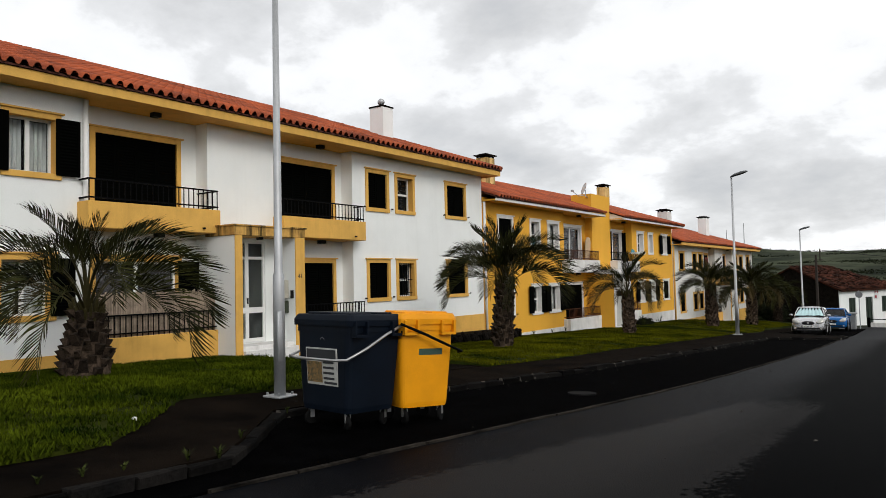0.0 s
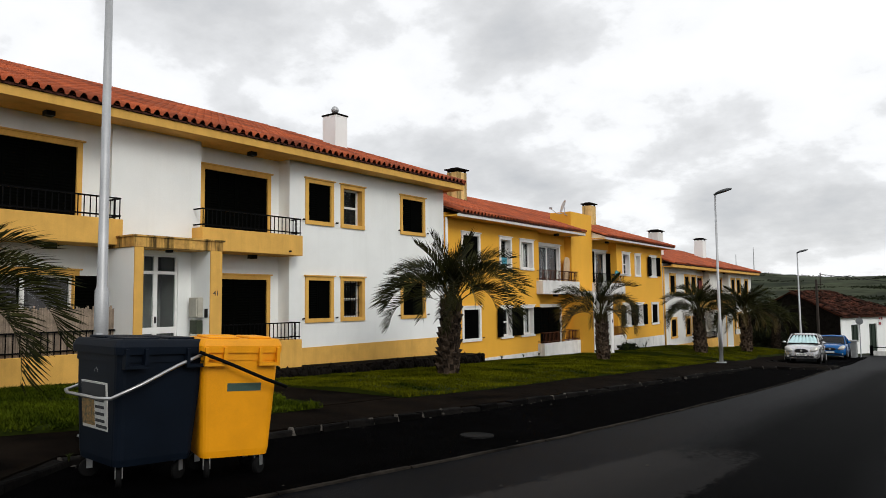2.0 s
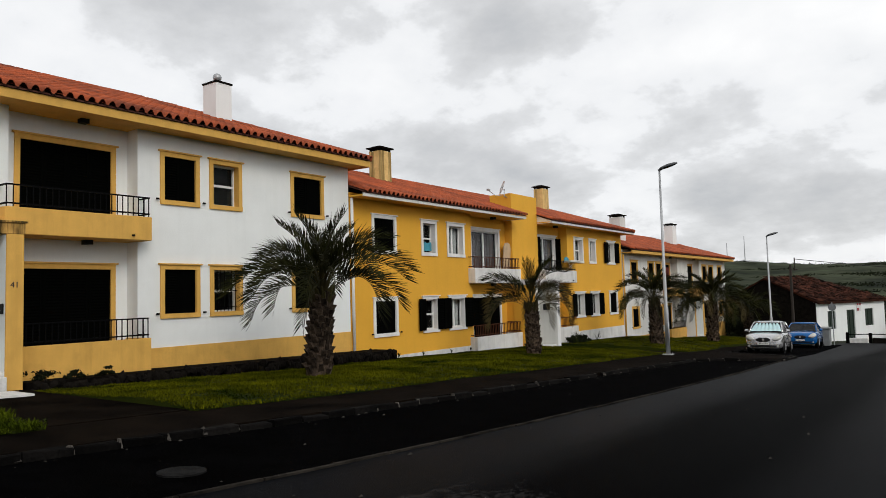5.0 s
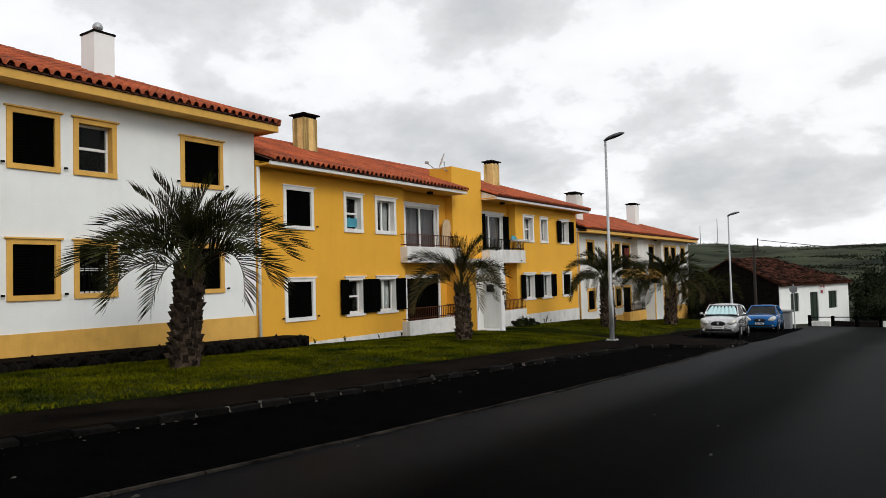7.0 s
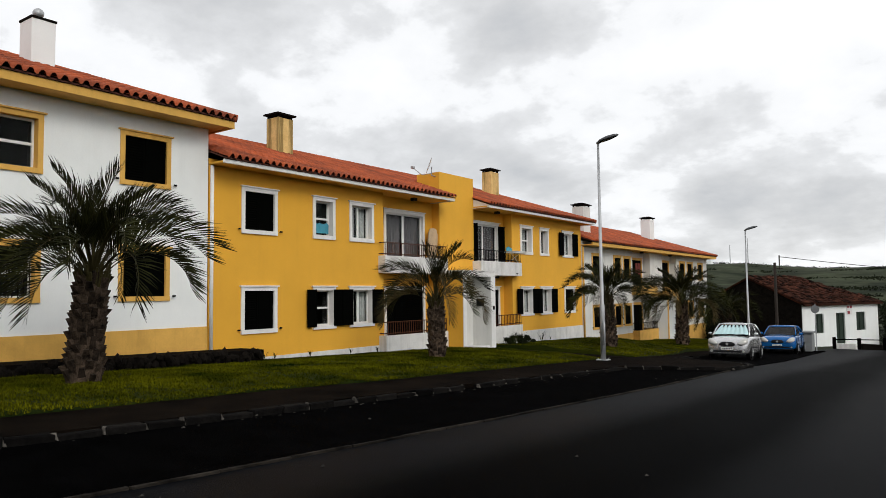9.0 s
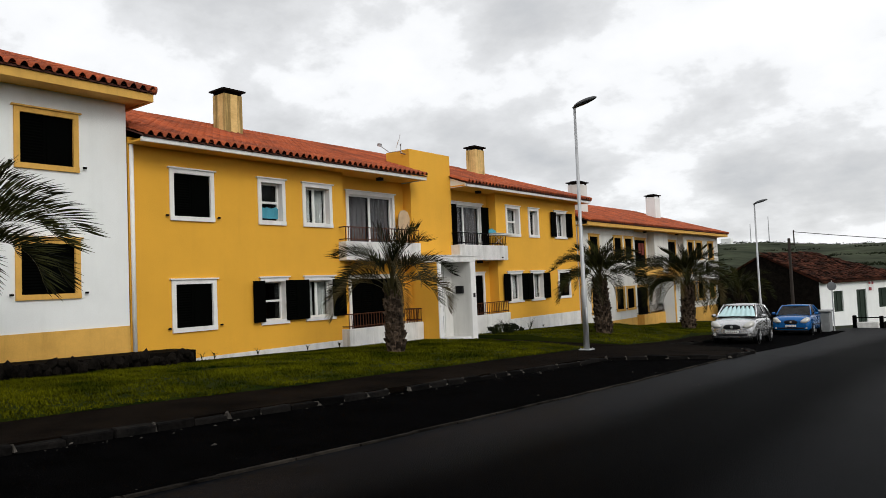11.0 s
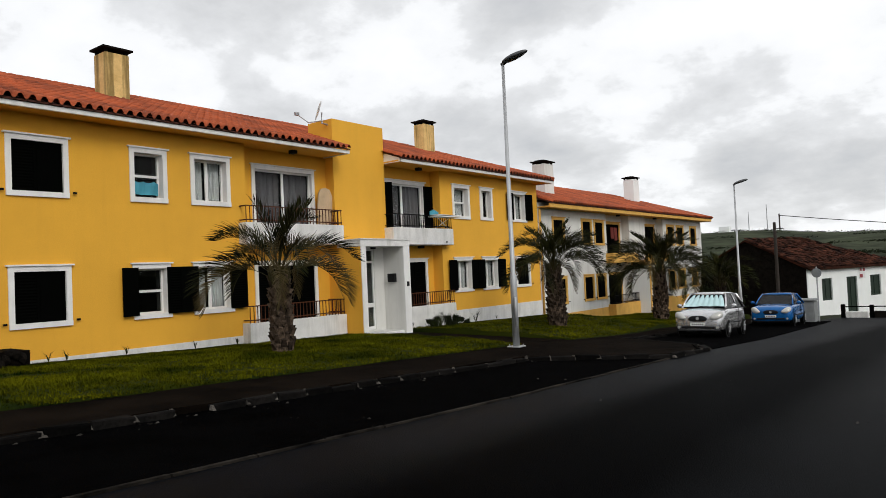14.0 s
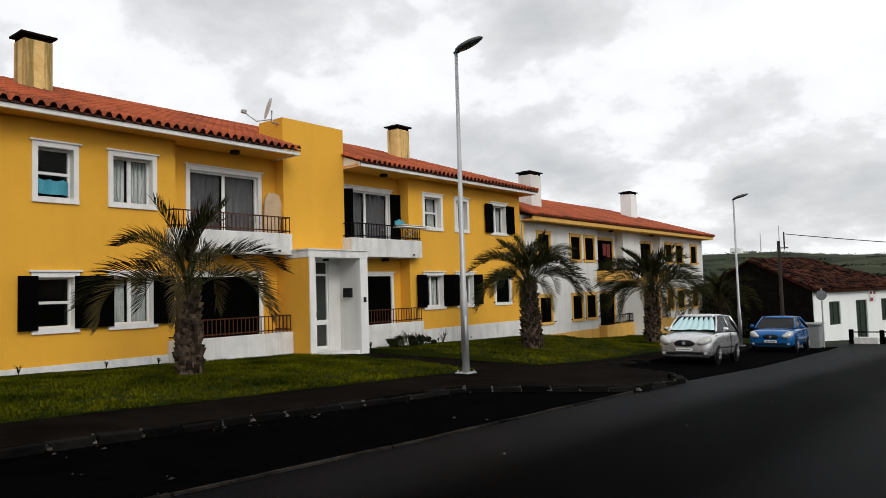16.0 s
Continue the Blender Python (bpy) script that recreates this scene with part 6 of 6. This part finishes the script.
# dark rubble wall with posts and a rail along the side road
lw = thing("low_wall", (-4.5, 65.0, gz(65) - 0.1), "low dark rubble wall with dark posts and a rail", "wall")
for k in range(6):
    y, x = 65.0 + 0.28 * k, -5.0 + k * 1.35
    if k < 5:
        bm = bmesh.new()
        box(bm, x + 0.1, x + 1.25, y, y + 0.3, gz(65) - 0.4, gz(65) + 0.22, bevel=0.03)
        for v in bm.verts:
            v.co += Vector([0.06 * noise.noise(v.co * 3 + Vector((0, 0, j * 4))) for j in range(3)])
        part("wall_block", bm, DARKSTONE if k % 3 else STAINED, lw)
    boxed("post", SHUTTER, lw, x - 0.1, x + 0.1, y - 0.02, y + 0.24, gz(65) - 0.4, gz(65) + 0.62 - 0.05 * (k % 2), bevel=0.02)
bm = bmesh.new()
tube(bm, [(-5.0, 65.15, gz(65) + 0.48), (1.75, 66.55, gz(65) + 0.46)], 0.03)
part("rail", bm, SHUTTER, lw)

# round sign seen from behind, telephone pole with its wire
sg = thing("road_sign", (-4.9, 57.6, gz(57.6)), "round road sign on a grey post, back view", "road sign")
bm = bmesh.new()
tube(bm, [(-4.9, 57.6, gz(57.6)), (-4.9, 57.6, gz(57.6) + 2.6)], 0.03)
part("post", bm, GALV, sg)
bm = bmesh.new()
bmesh.ops.create_cone(bm, cap_ends=True, segments=28, radius1=0.22, radius2=0.22, depth=0.03, matrix=pose(-4.9, 57.56, gz(57.6) + 2.3, 90, 0, -8))
part("disc", bm, GREYBOX, sg)
tp = thing("telephone_pole", (-8.6, 66.5, gz(66.5)), "dark tarred wooden telephone pole with wires", "pole")
zt = gz(66.5) + 5.6
bm = bmesh.new()
tube(bm, [(-8.6, 66.5, gz(66.5) - 0.2), (-8.6, 66.5, zt)], [0.12, 0.085], 10)
part("pole", bm, WOODPOLE, tp)
bm = bmesh.new()
tube(bm, [(-8.3, 66.5, zt - 0.5), (-8.3, 66.5, zt + 0.5)], 0.04)
tube(bm, [(-8.7, 66.5, zt - 0.4), (-8.1, 66.5, zt - 0.4)], 0.03)
part("insulator_bracket", bm, WOODPOLE, tp)
bm = bmesh.new()
tube(bm, [(-8.3 + 0.62 * k * 2, 66.5 + k * 0.6, zt + 0.4 - 0.20 * k + 0.004 * k * k) for k in range(16)], 0.022, 5)
part("wire", bm, PLASTIC, tp)

# verge on the far side of the road
verge = tagged(band("verge", SOIL, ROAD_R, [(-40, 6), (60, 6)], lambda y: gz(y) - 0.08, -40, 60), "dark earthy verge beside the road", "verge", kind="structure")

# trees and hedges in the distance
def tree(x, y, z, h, spread, seed, label, count=2600):
    t = thing("tree", (x, y, z), label, "tree")
    r = random.Random(seed)
    bm = bmesh.new()
    tube(bm, [(x, y, z - 0.2), (x + 0.1, y, z + h * 0.3), (x + 0.05, y, z + h * 0.6)], [0.05 * h, 0.035 * h, 0.015 * h], 8)
    for k in range(9):
        a = r.uniform(0, 6.28)
        e = Vector((x + math.cos(a) * spread * 0.7, y + math.sin(a) * spread * 0.7, z + h * r.uniform(0.55, 0.9)))
        tube(bm, [(x + 0.07, y, z + h * r.uniform(0.3, 0.55)), (e + Vector((x, y, z + h * 0.6))) / 2, e], [0.016 * h, 0.01 * h, 0.004 * h], 5)
    part("trunk", bm, BARK, t)
    leaves("crown", (x, y, z + h * 0.68), (spread, spread, h * 0.42), count, 0.16, FOLIAGE, t, seed)


for k, (x, y, h, s) in enumerate([(1.5, 84, 3.4, 2.2), (5, 86, 3.8, 2.6), (9, 82, 3.0, 2.8), (-13.5, 74, 3.2, 2.4), (-16.5, 76, 3.0, 2.6), (-11.0, 71, 2.4, 1.6), (13, 90, 3.6, 3), (-2.3, 81.5, 4.0, 1.9), (-0.6, 83, 4.6, 2.3), (3.2, 81, 4.4, 2.4)]):
    tree(x, y, gz(y) - 0.2, h, s, 100 + k, "dark scrubby tree beside the fields", 3000)
for k, (x, y, sx) in enumerate([(0.0, 79.5, 1.8), (3.5, 78, 2.0), (7.5, 77, 2.2), (11, 76, 2.2), (-12.6, 68.5, 1.4), (-14.5, 70.5, 1.6), (-2.6, 79.6, 1.5), (-1.3, 77.6, 1.6), (1.6, 76.5, 1.9), (5.5, 75, 2.0)]):
    shrub(x, y, gz(y) - 0.15, sx, 1.2, 1.1, 2600, 0.11, "dark overgrown hedge bush", 140 + k, "bush")

verts, faces = [], []
r = random.Random(77)
for _ in range(5200):
    y = r.uniform(170, 640)
    x = r.uniform(-0.55, 0.35) * y
    line = noise.noise((x * 0.010, y * 0.016, 2))
    if abs(line) > 0.05 and not (530 < y < 570 and r.random() < 0.10):
        continue
    z = terrain(x, y)
    s = r.uniform(0.5, 1.3)
    for _ in range(26):
        p = Vector((x + r.gauss(0, 2.2) * s, y + r.gauss(0, 1.2) * s, z + abs(r.gauss(0.3, 0.3)) * s))
        u = Vector([r.gauss(0, 1) for _ in range(3)]).normalized() * s * 0.4
        w = u.orthogonal().normalized() * s * 0.3
        n = len(verts)
        verts += [tuple(p - u), tuple(p + w), tuple(p + u), tuple(p - w)]
        faces.append((n, n + 1, n + 2, n + 3))
me = bpy.data.meshes.new("far_hedges")
me.from_pydata(verts, [], faces)
me.materials.append(FOLIAGE)
tagged(new("far_hedges", me), "dark hedgerows and woods on the far hill", "hedges", kind="stuff")
for x, h in ((-130, 13), (-118, 18)):
    bm = bmesh.new()
    z = terrain(x, 540)
    tube(bm, [(x, 540, z - 1), (x, 540, z + h)], [0.35, 0.2], 6)
    tagged(part("mast", bm, GALV), "thin radio mast on the hilltop", "mast", "masts")
bm = bmesh.new()
prism(bm, [(-150, 538), (-143, 538), (-143, 544), (-150, 544)], terrain(-146, 540) - 1, terrain(-146, 540) + 3.2)
tagged(part("far_house", bm, WHITE), "small white house on the hilltop", "house")

# garden wall at the end of the terrace
tagged(boxed("garden_wall", WHITE, None, -14.4, -12.2, 71.2, 71.45, gz(71) - 0.3, gz(71) + 0.9), "low white garden wall past the houses", "wall")

# manhole, slab and litter
bm = bmesh.new()
bmesh.ops.create_cone(bm, cap_ends=True, segments=28, radius1=0.22, radius2=0.22, depth=0.03, matrix=pose(-4.65, 12.65, gz(12.65) - 0.083, tilt, 0, 0))
tagged(part("manhole_cover", bm, material("manhole_iron", (0.016, 0.016, 0.016), 0.9, 0.4, 6, 40, 0.5, col2=(0.006, 0.006, 0.006), spec=0.03)), "round grey manhole cover in the lane", "manhole")
bm = bmesh.new()
prism(bm, [(-12.75, 13.8), (-11.9, 13.8), (-11.9, 14.6), (-12.75, 14.6)], lambda x, y: gz(y) - 0.05, lambda x, y: gz(y) + 0.05)
tagged(part("paving_slab", bm, PLINTH), "pale concrete slab before the entrance", "slab")
bm = bmesh.new()
bmesh.ops.create_icosphere(bm, subdivisions=2, radius=0.035)
for v in bm.verts:
    v.co *= 1 + 0.4 * noise.noise(v.co * 25)
bmesh.ops.transform(bm, matrix=pose(-7.2, 6.75, gz(6.75) + 0.04), verts=bm.verts)
tagged(part("crumpled_paper", bm, FRAME), "crumpled white paper on the grass edge", "litter")

verts, faces = [], []
r = random.Random(12)
for _ in range(300):
    y = r.uniform(3, 36)
    x = along(KERBLINE, y) + abs(r.gauss(0, 0.12)) + 0.08 if r.random() < 0.55 else r.uniform(-5.6, 1.0)
    if y < 8.3 and x < -4.3:
        continue
    s = r.choice((0.006, 0.008, 0.012, 0.024)) * r.uniform(0.7, 1.2)
    z = gz(y) - 0.083
    n = len(verts)
    for k in range(3):
        a = k * 2.1 + r.uniform(-0.4, 0.4)
        verts.append((x + s * math.cos(a), y + s * 1.6 * math.sin(a), z))
    verts.append((x, y, z + s * 0.7))
    faces += [(n, n + 1, n + 3), (n + 1, n + 2, n + 3), (n + 2, n, n + 3)]
me = bpy.data.meshes.new("grit")
me.from_pydata(verts, [], faces)
me.materials.append(material("grit_stone", (0.045, 0.042, 0.037), 0.95, 0.2, 9, 60, 0.0, per=0.5, spec=0.05))
tagged(new("grit", me), "pale grit and leaf scraps on the asphalt", "grit", kind="stuff")

# ---- kerb stones and edgings ----
kerbset = tagged(new("kerb"), "broken basalt kerb stones along the lane", "kerb", kind="structure")
kerb_meshes = []
for k in range(5):
    bm = bmesh.new()
    box(bm, -0.075, 0.085, -0.40 + 0.01 * k, 0.395, -0.3, 0.012, bevel=0.014)
    for v in bm.verts:
        v.co += Vector([0.03 * noise.noise(v.co * 9 + Vector((k * 3, j * 7, 0))) for j in range(3)])
    kerb_meshes.append(mesh_of("kerb_stone", bm, KERB))

chip_meshes = []
for k in range(4):
    bm = bmesh.new()
    prism(bm, [(-0.05, -0.06), (0.035, -0.05 + 0.02 * k), (0.03, 0.055), (-0.05, 0.07 - 0.015 * k)], 0.0, 0.10)
    for v in bm.verts:
        if v.co.z > 0.05:
            v.co.y *= 0.35
            v.co.x = v.co.x * 0.6 - 0.02
        v.co += Vector([0.03 * noise.noise(v.co * 19 + Vector((k * 5, j * 3, 0))) for j in range(3)])
    chip_meshes.append(mesh_of("mortar_chip", bm, MORTAR))


def kerb_run(a, b):
    a, b = Vector(a), Vector(b)
    n = max(1, round((b - a).length / 0.49))
    d = (b - a) / n
    for k in range(n):
        p = a + d * (k + 0.5)
        if 8.3 < p.y < 39.7 and rs.random() < 0.8:
            q, s = a + d * (k + rs.uniform(-0.08, 0.08)), rs.uniform(0.3, 0.95)
            side = Vector((d.y, -d.x)).normalized() * 0.066
            piece("mortar_chip", chip_meshes[int(rs.random() * 4)], kerbset, pose(q.x + side.x, q.y + side.y, gz(q.y) - 0.07, 0, 0, math.degrees(math.atan2(-d.x, d.y))) @ Matrix.Diagonal((0.8, s, rs.uniform(0.45, 0.95), 1)))
        if rs.random() < 0.04:
            continue
        piece("kerb_stone", kerb_meshes[int(rs.random() * 5)], kerbset, pose(p.x + rs.uniform(-0.012, 0.012), p.y, gz(p.y) + rs.uniform(-0.035, 0.006), tilt * abs(d.y) / d.length, 0, math.degrees(math.atan2(-d.x, d.y)) + rs.uniform(-1, 1)) @ Matrix.Diagonal((1, d.length / 0.8, 1, 1)))


RUNS = [(-5.0, -6), (-5.0, 5.4), (-5.05, 6.3), (-5.6, 7.0), (-6.68, 8.3), (-6.43, 12), (-6.23, 15), (-6.05, 20), (-5.9, 32.6), (-3.55, 34.4), (-3.55, 36.6), (-4.35, 38.0), (-6.45, 39.6), (-7.22, 40.3), (-7.22, 60)]
for a, b in zip(RUNS, RUNS[1:]):
    kerb_run(a, b)
